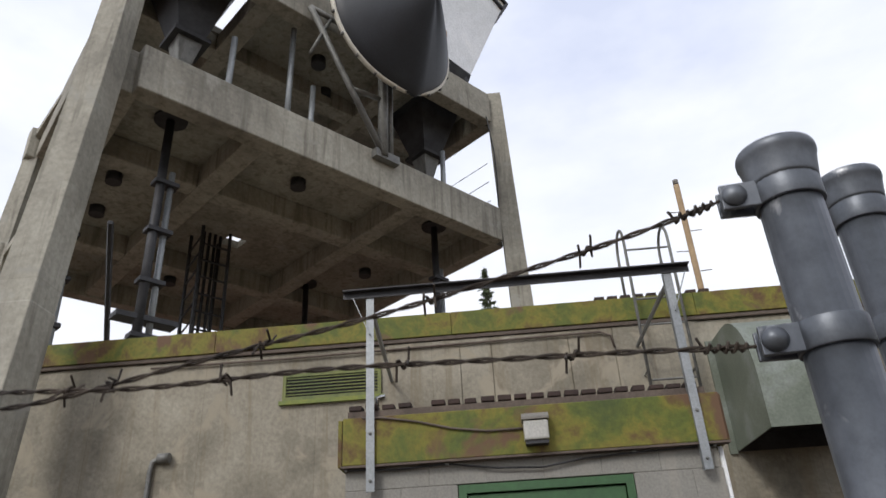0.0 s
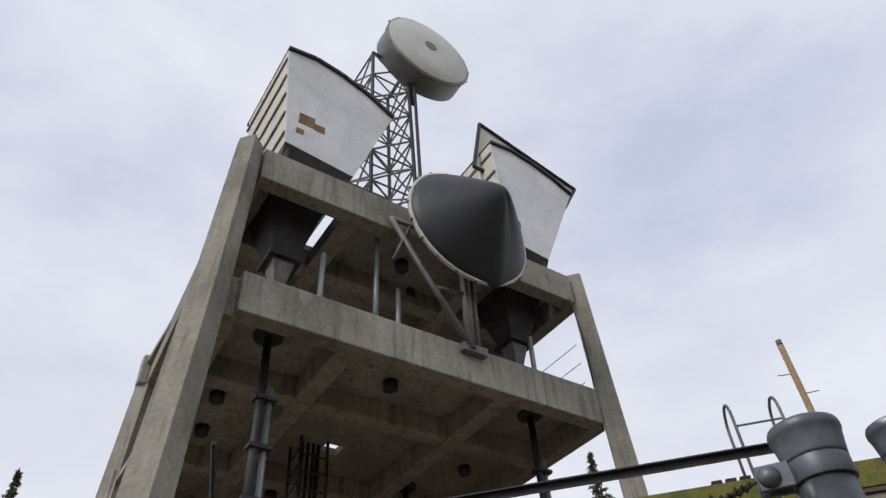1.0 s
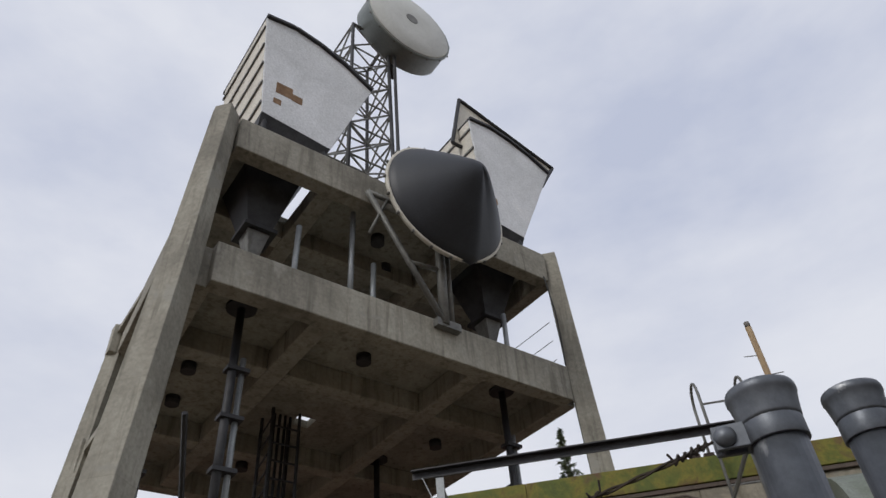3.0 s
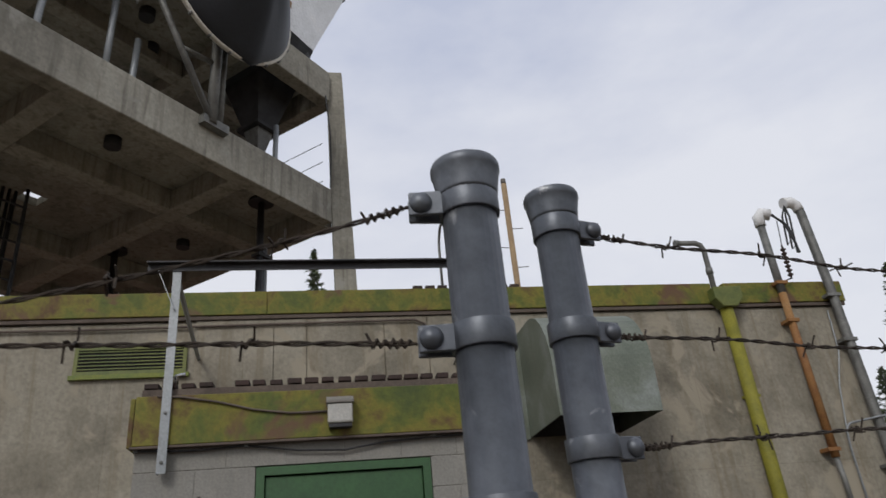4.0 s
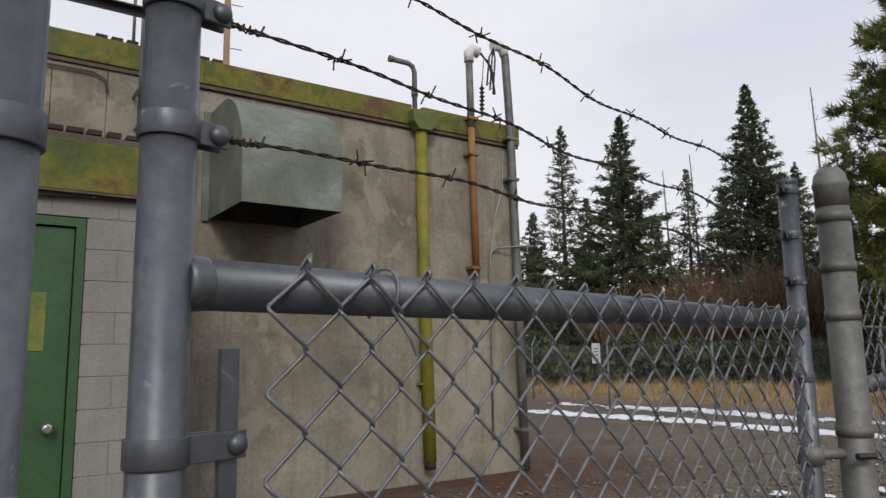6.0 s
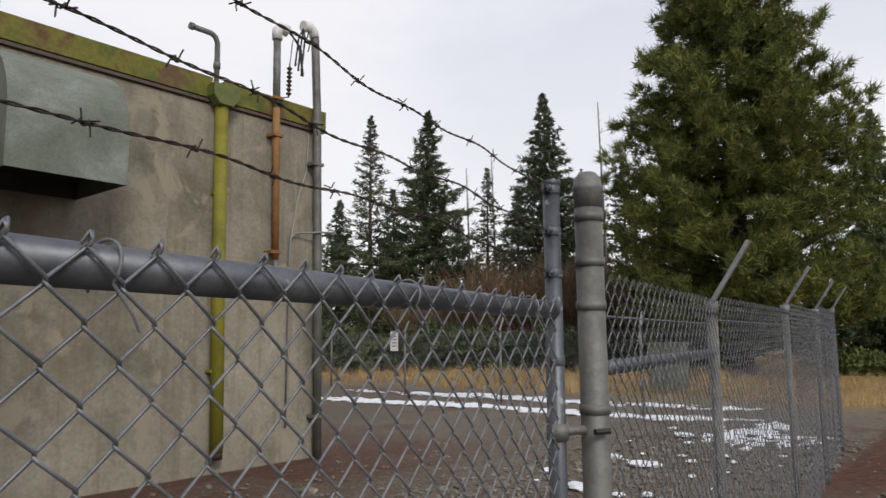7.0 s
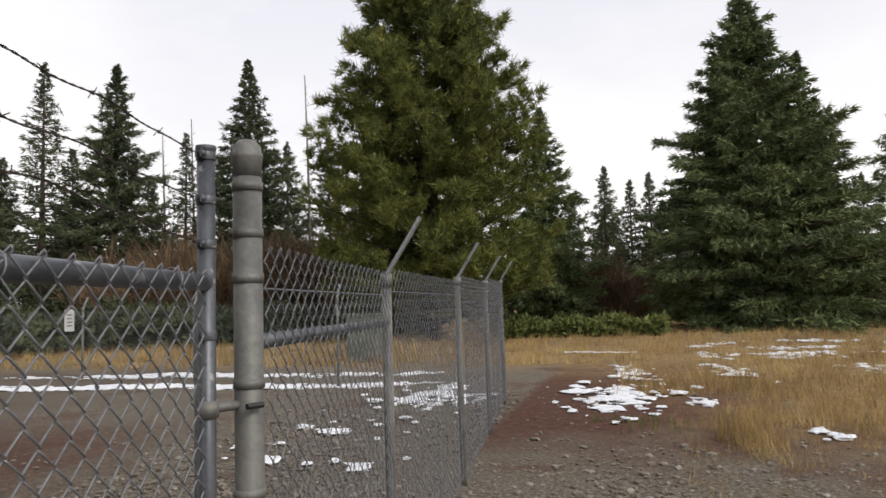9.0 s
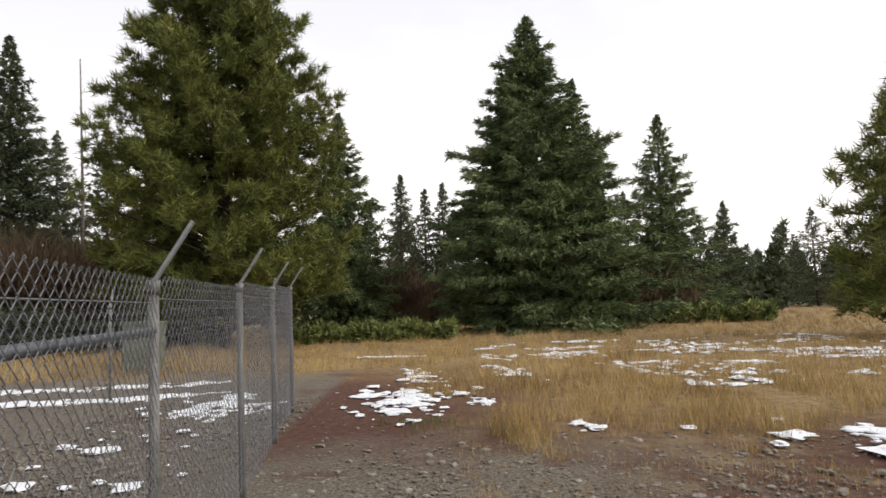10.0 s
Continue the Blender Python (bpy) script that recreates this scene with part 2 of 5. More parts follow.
CREAM = surface("cream_ribbed_panel", [(0.3, (0.58, 0.55, 0.47)), (0.7, (0.74, 0.71, 0.63))], 1.5, 25, 0.7, tone=1.0)
RADOME = surface("dark_radome_fabric", [(0.3, (0.020, 0.023, 0.030)), (0.7, (0.036, 0.041, 0.052))], 1.2, 30, 0.55, bump_s=0.05)
DISHW = surface("grey_white_dish_cover", [(0.3, (0.50, 0.51, 0.48)), (0.7, (0.62, 0.63, 0.60))], 1.2, 30, 0.6, bump_s=0.05, tone=1.0)
DISHG = surface("grey_green_drum", [(0.3, (0.22, 0.26, 0.25)), (0.7, (0.36, 0.40, 0.38))], 1.6, 30, 0.5, bump_s=0.06)
WOODP = surface("pale_weathered_pole", [(0.3, (0.33, 0.22, 0.12)), (0.7, (0.52, 0.38, 0.22))], 2, 40, 0.85)
BARK = surface("conifer_bark", [(0.3, (0.05, 0.035, 0.025)), (0.7, (0.14, 0.10, 0.07))], 4, 30, 0.95, bump_s=0.8, bump_d=0.03)
SNAG = surface("bare_grey_wood", [(0.3, (0.16, 0.145, 0.13)), (0.7, (0.27, 0.25, 0.23))], 4, 30, 0.95)
SNOW = surface("old_snow", [(0.3, (0.72, 0.75, 0.80)), (0.7, (0.86, 0.88, 0.91))], 3, 14, 0.6, bump_s=0.6, bump_d=0.03, tone=1.0)
STONE = surface("gravel_stone", [(0.32, (0.11, 0.09, 0.07)), (0.5, (0.24, 0.205, 0.165)), (0.68, (0.46, 0.42, 0.36))], 9, 90, 0.9)
LAMPG = surface("grey_lamp_housing", [(0.3, (0.20, 0.18, 0.15)), (0.7, (0.30, 0.28, 0.24))], 8, 60, 0.5)
LENSM = surface("frosted_lamp_lens", [(0.3, (0.50, 0.49, 0.44)), (0.7, (0.62, 0.60, 0.55))], 8, 60, 0.3)
BLACK = surface("black_cable", [(0.3, (0.012, 0.012, 0.013)), (0.7, (0.03, 0.03, 0.03))], 8, 60, 0.6)
SIGNW = surface("white_sign_plate", [(0.3, (0.66, 0.66, 0.65)), (0.7, (0.76, 0.76, 0.75))], 4, 60, 0.5, bump_s=0.03, tone=1.0)
SIGNR = surface("red_sign_ink", [(0.3, (0.48, 0.05, 0.025)), (0.7, (0.60, 0.075, 0.035))], 4, 60, 0.5, bump_s=0.03, tone=1.0)
SIGND = surface("dark_sign_ink", [(0.3, (0.05, 0.035, 0.035)), (0.7, (0.09, 0.06, 0.06))], 4, 60, 0.6, bump_s=0.03)
SIGNG = surface("grey_sign_ink", [(0.3, (0.28, 0.28, 0.29)), (0.7, (0.36, 0.36, 0.37))], 4, 60, 0.6, bump_s=0.03)
CHROME = surface("bright_metal", [(0.3, (0.60, 0.60, 0.58)), (0.7, (0.75, 0.75, 0.73))], 8, 60, 0.25, 0.9, bump_s=0.03)
PINE = foliage("pine_needles", (0.058, 0.080, 0.024), (0.125, 0.150, 0.040), (0.21, 0.215, 0.066), 0.9)
FIR = foliage("fir_needles", (0.058, 0.090, 0.046), (0.118, 0.160, 0.073), (0.19, 0.23, 0.10), 0.7)
FARFIR = foliage("far_fir_needles", (0.0403, 0.0583, 0.0353), (0.0763, 0.0986, 0.0547), (0.1166, 0.1368, 0.0727), 0.5)
TWIG = foliage("bare_brown_twigs", (0.082, 0.055, 0.038), (0.158, 0.108, 0.072), (0.245, 0.175, 0.12), 0.8)
SHRUB = foliage("low_green_shrub", (0.06, 0.085, 0.026), (0.13, 0.16, 0.052), (0.22, 0.24, 0.09), 0.9)
STRAW = foliage("dry_grass_blades", (0.19, 0.125, 0.055), (0.36, 0.255, 0.115), (0.54, 0.42, 0.225), 0.6)
GRASSG = foliage("green_grass_blades", (0.06, 0.09, 0.02), (0.11, 0.14, 0.035), (0.17, 0.19, 0.06), 1.5)
GROUND = ground_material()


# ---- mesh helpers ----
def box(bm, x0, x1, y0, y1, z0, z1, m=None):
    vs = [bm.verts.new(Vector((x, y, z)) if m is None else m @ Vector((x, y, z))) for x in (x0, x1) for y in (y0, y1) for z in (z0, z1)]
    for q in ((0, 1, 3, 2), (4, 6, 7, 5), (0, 4, 5, 1), (2, 3, 7, 6), (0, 2, 6, 4), (1, 5, 7, 3)):
        bm.faces.new([vs[i] for i in q])


def prism(bm, poly, axis, lo, hi):
    """A polygon of (p, q) extruded along an axis: x uses (y, z), y uses (x, z), z uses (x, y)."""
    def at(p, q, r):
        return {"x": (r, p, q), "y": (p, r, q), "z": (p, q, r)}[axis]
    a = [bm.verts.new(at(p, q, lo)) for p, q in poly]
    b = [bm.verts.new(at(p, q, hi)) for p, q in poly]
    bm.faces.new(a)
    bm.faces.new(b[::-1])
    for i in range(len(poly)):
        j = (i + 1) % len(poly)
        bm.faces.new((a[i], b[i], b[j], a[j]))


def ring_frame(d):
    d = d.normalized()
    s = d.cross(Vector((0, 0, 1)))
    if s.length < 1e-3:
        s = Vector((1, 0, 0))
    s.normalize()
    return s, s.cross(d)


def tube(bm, pts, r, n=10, r_end=None, cap=True):
    """A round bar along points; r may run to r_end."""
    pts = [Vector(p) for p in pts]
    rings = []
    s = u = None
    for i, p in enumerate(pts):
        d = (pts[min(i + 1, len(pts) - 1)] - pts[max(i - 1, 0)])
        if s is None:
            s, u = ring_frame(d)
        else:
            d = d.normalized()
            s = (s - d * s.dot(d)).normalized()
            u = s.cross(d)
        rr = r if r_end is None else r + (r_end - r) * i / (len(pts) - 1)
        rings.append([bm.verts.new(p + (s * math.cos(k * math.tau / n) + u * math.sin(k * math.tau / n)) * rr) for k in range(n)])
    for a, b in zip(rings, rings[1:]):
        for k in range(n):
            f = bm.faces.new((a[k], a[(k + 1) % n], b[(k + 1) % n], b[k]))
            f.smooth = n > 6
    if cap:
        bm.faces.new(rings[0][::-1])
        bm.faces.new(rings[-1])


def lathe(bm, profile, origin, axis, n=24):
    """A profile of (distance along axis, radius) turned round an axis."""
    origin, axis = Vector(origin), Vector(axis).normalized()
    s, u = ring_frame(axis)
    rings = []
    for h, r in profile:
        rings.append([bm.verts.new(origin + axis * h + (s * math.cos(k * math.tau / n) + u * math.sin(k * math.tau / n)) * max(r, 1e-4)) for k in range(n)])
    for a, b in zip(rings, rings[1:]):
        for k in range(n):
            f = bm.faces.new((a[k], a[(k + 1) % n], b[(k + 1) % n], b[k]))
            f.smooth = True
    bm.faces.new(rings[0][::-1])
    bm.faces.new(rings[-1])


def arc(c, r, a0, a1, n, plane="xz"):
    out = []
    for i in range(n + 1):
        a = radians(a0 + (a1 - a0) * i / n)
        p, q = r * math.cos(a), r * math.sin(a)
        out.append({"xz": (c[0] + p, c[1], c[2] + q), "yz": (c[0], c[1] + p, c[2] + q), "xy": (c[0] + p, c[1] + q, c[2])}[plane])
    return out


def mesh_of(name, bm, mat):
    bmesh.ops.recalc_face_normals(bm, faces=bm.faces)
    me = bpy.data.meshes.new(name)
    bm.to_mesh(me)
    bm.free()
    me.materials.append(mat)
    return me


def part(name, bm, mat, parent=None, label="", bevel=0.0):
    ob = new(name, mesh_of(name, bm, mat) if isinstance(bm, bmesh.types.BMesh) else bm)
    if bevel:
        mod = ob.modifiers.new("worn_edges", "BEVEL")
        mod.width, mod.segments, mod.limit_method = bevel, 2, "ANGLE"
    if parent is not None:
        ob.parent = parent
    if label:
        ob["label"] = label
    return ob


def boxpart(name, dims, mat, parent=None, label="", bevel=0.0):
    bm = bmesh.new()
    box(bm, *dims)
    return part(name, bm, mat, parent, label, bevel)


def tubepart(name, pts, r, mat, parent=None, label="", n=10):
    bm = bmesh.new()
    tube(bm, pts, r, n)
    return part(name, bm, mat, parent, label)


def thing(name, label, category, group="", m=None, kind=""):
    ob = new(name)
    ob.empty_display_size = 0.2
    if m is not None:
        ob.matrix_world = m
    return tagged(ob, label, category, group, kind)


def raw_mesh(name, verts, faces, mat):
    me = bpy.data.meshes.new(name)
    me.from_pydata(verts, [], faces)
    me.materials.append(mat)
    return me


# ---- ground ----
def make_ground():
    bm = bmesh.new()
    xs = [-900, -200, -60, -20] + [-10 + i * 1.0 for i in range(51)] + [50, 70, 120, 250, 900]
    ys = [-900, -250, -100, -50] + [-30 + i * 1.0 for i in range(51)] + [30, 50, 90, 200, 900]
    grid = []
    for x in xs:
        row = []
        for y in ys:
            z = 0.05 * noise.noise((x * 0.35, y * 0.35, 3.0)) if -8 < x < 42 and -28 < y < 22 else 0.0
            if x < 7.2 and y > 1.2:
                z *= 0.3
            row.append(bm.verts.new((x, y, z - 0.01)))
        grid.append(row)
    for i in range(len(xs) - 1):
        for j in range(len(ys) - 1):
            bm.faces.new((grid[i][j], grid[i + 1][j], grid[i + 1][j + 1], grid[i][j + 1])).smooth = True
    return tagged(part("ground", bm, GROUND), "flat ground of gravel, red-brown soil and dry meadow", "ground", kind="structure")


make_ground()

# ---- relay building ----
WY, VY = 6.97, 4.95
BX0, BX1, BY1, ROOF = -11.5, 6.2, 11.0, 4.42
SITE = pose(-0.03, 0, 0) @ Matrix.Diagonal((1, 1, 1.024, 1))
ENTRY = pose(-0.045, 0, 0) @ Matrix.Diagonal((1, 1, 1.018, 1))
PIPES = pose(-0.02, 0, 0) @ Matrix.Diagonal((1, 1, 1.015, 1))


def make_building():
    b = thing("equipment_building", "low flat-roofed concrete equipment building with mossy green roof fascia", "building", m=SITE)
    boxpart("front_wall", (BX0, BX1, WY, WY + 0.25, -0.3, 4.12), CONC, b, bevel=0.012)
    boxpart("back_wall", (BX0, BX1, BY1 - 0.25, BY1, -0.3, 4.12), CONC, b)
    boxpart("side_wall", (BX1 - 0.25, BX1 - 0.002, WY + 0.252, BY1 - 0.252, -0.3, 4.12), CONC, b)
    boxpart("side_wall", (BX0, BX0 + 0.25, WY + 0.252, BY1 - 0.252, -0.3, 4.12), CONC, b)
    boxpart("roof", (BX0 + 0.05, BX1 - 0.05, WY + 0.06, BY1 - 0.06, 4.124, 4.3), CONC, b)
    for x0, x1 in ((BX0, -7.2), (-7.197, -3.2), (-3.197, -0.6), (-0.597, 1.98), (1.983, 4.5), (4.66, BX1 + 0.03)):
        boxpart("fascia", (x0, x1, WY - 0.05, WY + 0.05, 4.17, ROOF), FASCIA, b, "green and rust-brown mossy fascia board", 0.006)
    boxpart("fascia", (BX1 - 0.04, BX1 + 0.03, WY + 0.053, BY1 + 0.03, 4.17, ROOF), FASCIA, b, "green and rust-brown mossy fascia board", 0.006)
    boxpart("drip_edge", (BX0, BX1 + 0.02, WY - 0.035, WY - 0.002, 4.125, 4.165), PLANK, b, "dark rusty drip edge", 0.004)
    # raised wall panels with open joints above the porch
    for x0, x1 in ((-1.3, -0.53), (-0.522, -0.195), (-0.187, 0.612), (0.62, 1.08), (1.088, 1.95)):
        boxpart("wall_panel", (x0, x1, WY - 0.014, WY - 0.002, 2.96, 4.12), CONC, b, "", 0.003)
    # louvre
    lo = part("louvre", _frame_bm(-2.42, -1.37, 3.60, 3.88, WY - 0.03, WY - 0.001, 0.035), GREENM, b, "green framed wall louvre")
    boxpart("backing", (-2.385, -1.405, WY - 0.012, WY - 0.001, 3.635, 3.845), BLACK, lo)
    for i in range(6):
        bm = bmesh.new()
        z = 3.65 + i * 0.034
        prism(bm, [(WY - 0.029, z), (WY - 0.029, z + 0.008), (WY - 0.013, z + 0.017), (WY - 0.013, z + 0.011)], "x", -2.384, -1.406)
        part("slat", bm, GREENM, lo)
    boxpart("louvre_sill", (-2.45, -1.34, WY - 0.045, WY - 0.001, 3.555, 3.597), PATCHY, b, "yellow-green louvre sill")
    # conduit along the fascia
    tubepart("conduit", [(-3.9, WY - 0.03, 4.06), (-2.4, WY - 0.03, 4.05), (0.95, WY - 0.045, 4.07), (1.06, WY - 0.045, 4.02), (1.08, WY - 0.045, 3.9)], 0.012, PLANK, b)
    return b


def _frame_bm(x0, x1, z0, z1, y0, y1, w):
    bm = bmesh.new()
    box(bm, x0, x1, y0, y1, z1 - w, z1)
    box(bm, x0, x1, y0, y1, z0, z0 + w)
    box(bm, x0, x0 + w, y0, y1, z0 + w, z1 - w)
    box(bm, x1 - w, x1, y0, y1, z0 + w, z1 - w)
    return bm


make_building()


def make_porch():
    p = thing("entry_porch", "painted concrete-block entry porch with mossy green fascia and flat roof", "porch", m=ENTRY)
    x0, x1 = -1.28, 1.33
    boxpart("block_core", (x0 + 0.012, -0.50, VY + 0.004, WY - 0.003, -0.3, 2.56), MORTAR, p)
    boxpart("block_core", (0.74, x1 - 0.012, VY + 0.004, WY - 0.003, -0.3, 2.56), MORTAR, p)
    boxpart("block_core", (-0.498, 0.738, VY + 0.004, VY + 0.2, 2.37, 2.56), MORTAR, p)
    boxpart("roof", (x0 - 0.02, x1 + 0.05, VY - 0.02, WY - 0.003, 2.564, 2.84), PLANK, p)
    boxpart("fascia", (x0 - 0.01, x1 + 0.06, VY - 0.065, VY - 0.022, 2.53, 2.86), FASCIA, p, "green and brown mossy fascia board", 0.006)
    boxpart("fascia", (x0 - 0.055, x0 - 0.022, VY - 0.02, WY - 0.003, 2.53, 2.86), FASCIA, p, "green and brown mossy fascia board", 0.006)
    boxpart("fascia", (x1 + 0.052, x1 + 0.085, VY - 0.02, WY - 0.003, 2.53, 2.86), FASCIA, p, "green and brown mossy fascia board", 0.006)
    boxpart("drip_strip", (x0 - 0.02, x1 + 0.07, VY - 0.075, VY - 0.001, 2.512, 2.527), PLANK, p)
    # timber nailer with a row of short blocks on the roof edge
    boxpart("nailer", (x0 + 0.02, x1 - 0.02, VY - 0.04, VY + 0.06, 2.864, 2.91), PLANK, p, "dark weathered timber edging")
    rng = random.Random(3)
    n = 21
    for i in range(n):
        if i in (4,):
            continue
        xa = x0 + 0.03 + (x1 - x0 - 0.06) * i / n
        z0 = 2.914 + rng.uniform(0, 0.006)
        boxpart("timber_block", (xa, xa + 0.094 + rng.uniform(-0.008, 0.008), VY - 0.045 + rng.uniform(-0.01, 0.01), VY + 0.07, z0, z0 + 0.036 + rng.uniform(-0.004, 0.004)), TIMBER, p, "", 0.005)
    # door
    fr = part("door_frame", _frame_bm(-0.48, 0.72, -0.1, 2.36, VY - 0.012, VY + 0.11, 0.055), DOORG, p, "green painted steel door frame")
    d = boxpart("door", (-0.42, 0.66, VY + 0.012, VY + 0.055, 0.0, 2.295), DOORG, p, "green painted steel door with yellowed patches", 0.004)
    boxpart("paint_patch", (-0.11, 0.52, VY + 0.007, VY + 0.0115, 1.52, 1.88), PATCHY, d, "yellow-green repainted patch")
    boxpart("hinge", (-0.435, -0.412, VY + 0.0, VY + 0.011, 1.95, 2.1), WEATHERED, d)
    boxpart("hinge", (-0.435, -0.412, VY + 0.0, VY + 0.011, 0.95, 1.1), WEATHERED, d)
    bm = bmesh.new()
    tube(bm, [(-0.45, VY - 0.03, 1.99), (-0.45, VY - 0.035, 1.86)] + arc((-0.39, VY - 0.035, 1.86), 0.06, 180, 360, 10) + [(-0.33, VY - 0.03, 1.95)], 0.008, 8)
    part("pull_hook", bm, SIGNW, d, "white J-shaped hook")
    bm = bmesh.new()
    lathe(bm, [(0, 0.02), (0.03, 0.02), (0.035, 0.034), (0.06, 0.036), (0.075, 0.02)], (0.565, VY + 0.012, 1.05), (0, -1, 0), 16)
    part("door_knob", bm, CHROME, d, "bright round knob")
    # warning sign
    s = boxpart("warning_sign", (0.035, 0.345, VY + 0.001, VY + 0.006, 1.41, 1.92), SIGNW, d, "white warning sign with a red header and red triangle")
    boxpart("header_band", (0.036, 0.344, VY - 0.002, VY + 0.0005, 1.825, 1.919), SIGNR, s)
    return p, s


PORCH, SIGN = make_porch()


def make_sign_face():
    y0, y1 = VY - 0.002, VY + 0.0005
    bm = bmesh.new()
    prism(bm, [(0.115, 1.685), (0.265, 1.685), (0.19, 1.80)], "y", y0, y1)
    part("triangle", bm, SIGNR, SIGN)
    bm = bmesh.new()
    prism(bm, [(0.052, 1.845), (0.102, 1.845), (0.077, 1.895)], "y", VY - 0.004, VY - 0.0025)
    part("alert_mark", bm, SIGND, SIGN)
    boxpart("text_bar", (0.115, 0.325, VY - 0.004, VY - 0.0025, 1.852, 1.889), SIGND, SIGN)
    rng = random.Random(8)
    for i, z in enumerate((1.65, 1.632, 1.614, 1.596, 1.565, 1.547, 1.529, 1.511)):
        boxpart("text_bar", (0.06, 0.06 + rng.uniform(0.18, 0.26) if i not in (3, 7) else 0.13, y0, y1, z - 0.004, z + 0.003), SIGNG, SIGN)


make_sign_face()


def make_porch_lamp():
    l = thing("porch_lamp", "small grey box lamp mounted on the porch fascia", "wall lamp", m=ENTRY)
    y = VY - 0.066
    bm = bmesh.new()
    prism(bm, [(y, 2.79), (y - 0.06, 2.79), (y - 0.115, 2.755), (y - 0.115, 2.735), (y, 2.735)], "x", -0.005, 0.185)
    part("hood", bm, LAMPG, l, "", 0.004)
    boxpart("lens", (0.004, 0.176, y - 0.105, y, 2.60, 2.733), LENSM, l, "frosted lens box", 0.012)
    boxpart("base_rim", (0.012, 0.168, y - 0.09, y - 0.005, 2.575, 2.598), DARKST, l)
    tubepart("cable", [(0.0, y - 0.012, 2.70), (-0.25, y - 0.012, 2.70), (-0.5, y - 0.012, 2.735), (-0.75, y - 0.012, 2.80), (-1.0, y - 0.012, 2.845), (-1.15, VY - 0.07, 2.855)], 0.008, PLANK, l, "sagging grey cable")


make_porch_lamp()


def make_sagging_cable():
    c = thing("slung_cable", "thin dark cable slung below the porch fascia", "cable", m=ENTRY)
    y = VY - 0.03
    tubepart("cable", [(-1.27, y, 2.505), (-0.9, y, 2.49), (-0.55, y, 2.505), (-0.2, y, 2.455), (0.12, y, 2.44), (0.4, y, 2.48), (0.75, y, 2.495), (1.3, y, 2.508)], 0.007, DARKST, c, n=6)
    for x in (-1.27, -0.55, 0.75, 1.3):
        boxpart("clip", (x - 0.012, x + 0.012, y - 0.008, VY - 0.001, 2.495, 2.511), WEATHERED, c)


make_sagging_cable()


def make_bracket():
    f = thing("roof_bracket", "galvanised steel angle frame bolted to the porch fascia", "steel frame", m=pose(-0.03, 0, 0) @ Matrix.Diagonal((1, 1, 1.024, 1)))
    y = VY - 0.085
    for x in (-1.1, 1.2):
        bm = bmesh.new()
        box(bm, x - 0.03, x + 0.03, y - 0.006, y, 2.33, 3.8)
        box(bm, x - 0.03, x - 0.024, y + 0.0005, y + 0.05, 2.33, 3.8)
        up = part("upright", bm, STEEL, f)
        for z in (2.4, 2.72):
            bm = bmesh.new()
            lathe(bm, [(0, 0.012), (0.01, 0.012), (0.012, 0.004)], (x, y - 0.006, z), (0, -1, 0), 6)
            part("bolt", bm, WEATHERED, up)
    bm = bmesh.new()
    box(bm, -1.31, 1.365, y - 0.065, y - 0.008, 3.80, 3.81)
    box(bm, -1.31, 1.365, y - 0.016, y - 0.008, 3.75, 3.799)
    part("top_beam", bm, DARKST, f, "dark steel angle beam")
    for x, s in ((-1.1, -1), (1.2, 1)):
        bm = bmesh.new()
        m = look((x + s * 0.13, y - 0.02, 3.75), (x, y - 0.02, 3.45))
        box(bm, -0.015, 0.015, -0.003, 0.003, -0.33, 0.0, m)
        part("corner_brace", bm, STEEL, f)
        tubepart("back_brace", [(x, y + 0.02, 3.7), (x + (-0.16 if s < 0 else 0.12), WY - 0.02, 3.73 if s < 0 else 3.9)], 0.02, STEEL, f, n=6)
    bm = bmesh.new()
    tube(bm, [(-1.06, VY - 0.02, 2.93), (-1.06, VY - 0.02, 2.99), (-1.0, VY - 0.02, 3.0)], 0.016, 8)
    part("cable_clamp", bm, CHROME, f)


make_bracket()


def make_ladder():
    l = thing("roof_ladder", "galvanised roof access ladder with hooped hand rails", "ladder", m=pose(-0.14, 0, 0) @ Matrix.Diagonal((1, 1, 1.034, 1)))
    y = WY - 0.2
    for x in (1.45, 1.92):
        tubepart("rail", [(x, y, 3.35), (x, y, 4.95)] + arc((x, y + 0.22, 4.95), 0.22, 180, 0, 10, "yz") + [(x, y + 0.44, 4.32)], 0.016, WEATHERED, l, n=8)
        tubepart("standoff", [(x, y, 3.55), (x, WY - 0.016, 3.55)], 0.012, WEATHERED, l, n=6)
    for i in range(6):
        tubepart("rung", [(1.45, y, 3.45 + 0.28 * i), (1.92, y, 3.45 + 0.28 * i)], 0.011, WEATHERED, l, n=6)


make_ladder()


def make_roof_blocks():
    b = thing("roof_timber_edging", "row of dark timber blocks on the roof edge", "timber edging", m=SITE)
    boxpart("nailer", (0.95, 2.25, WY + 0.052, WY + 0.15, 4.424, 4.455), PLANK, b)
    for i in range(9):
        if i in (6,):
            continue
        boxpart("timber_block", (0.97 + i * 0.14, 1.075 + i * 0.14, WY + 0.05, WY + 0.155, 4.457, 4.495), TIMBER, b, "", 0.004)
    boxpart("support", (0.95, 2.25, WY + 0.06, WY + 0.14, 4.304, 4.422), PLANK, b)


make_roof_blocks()


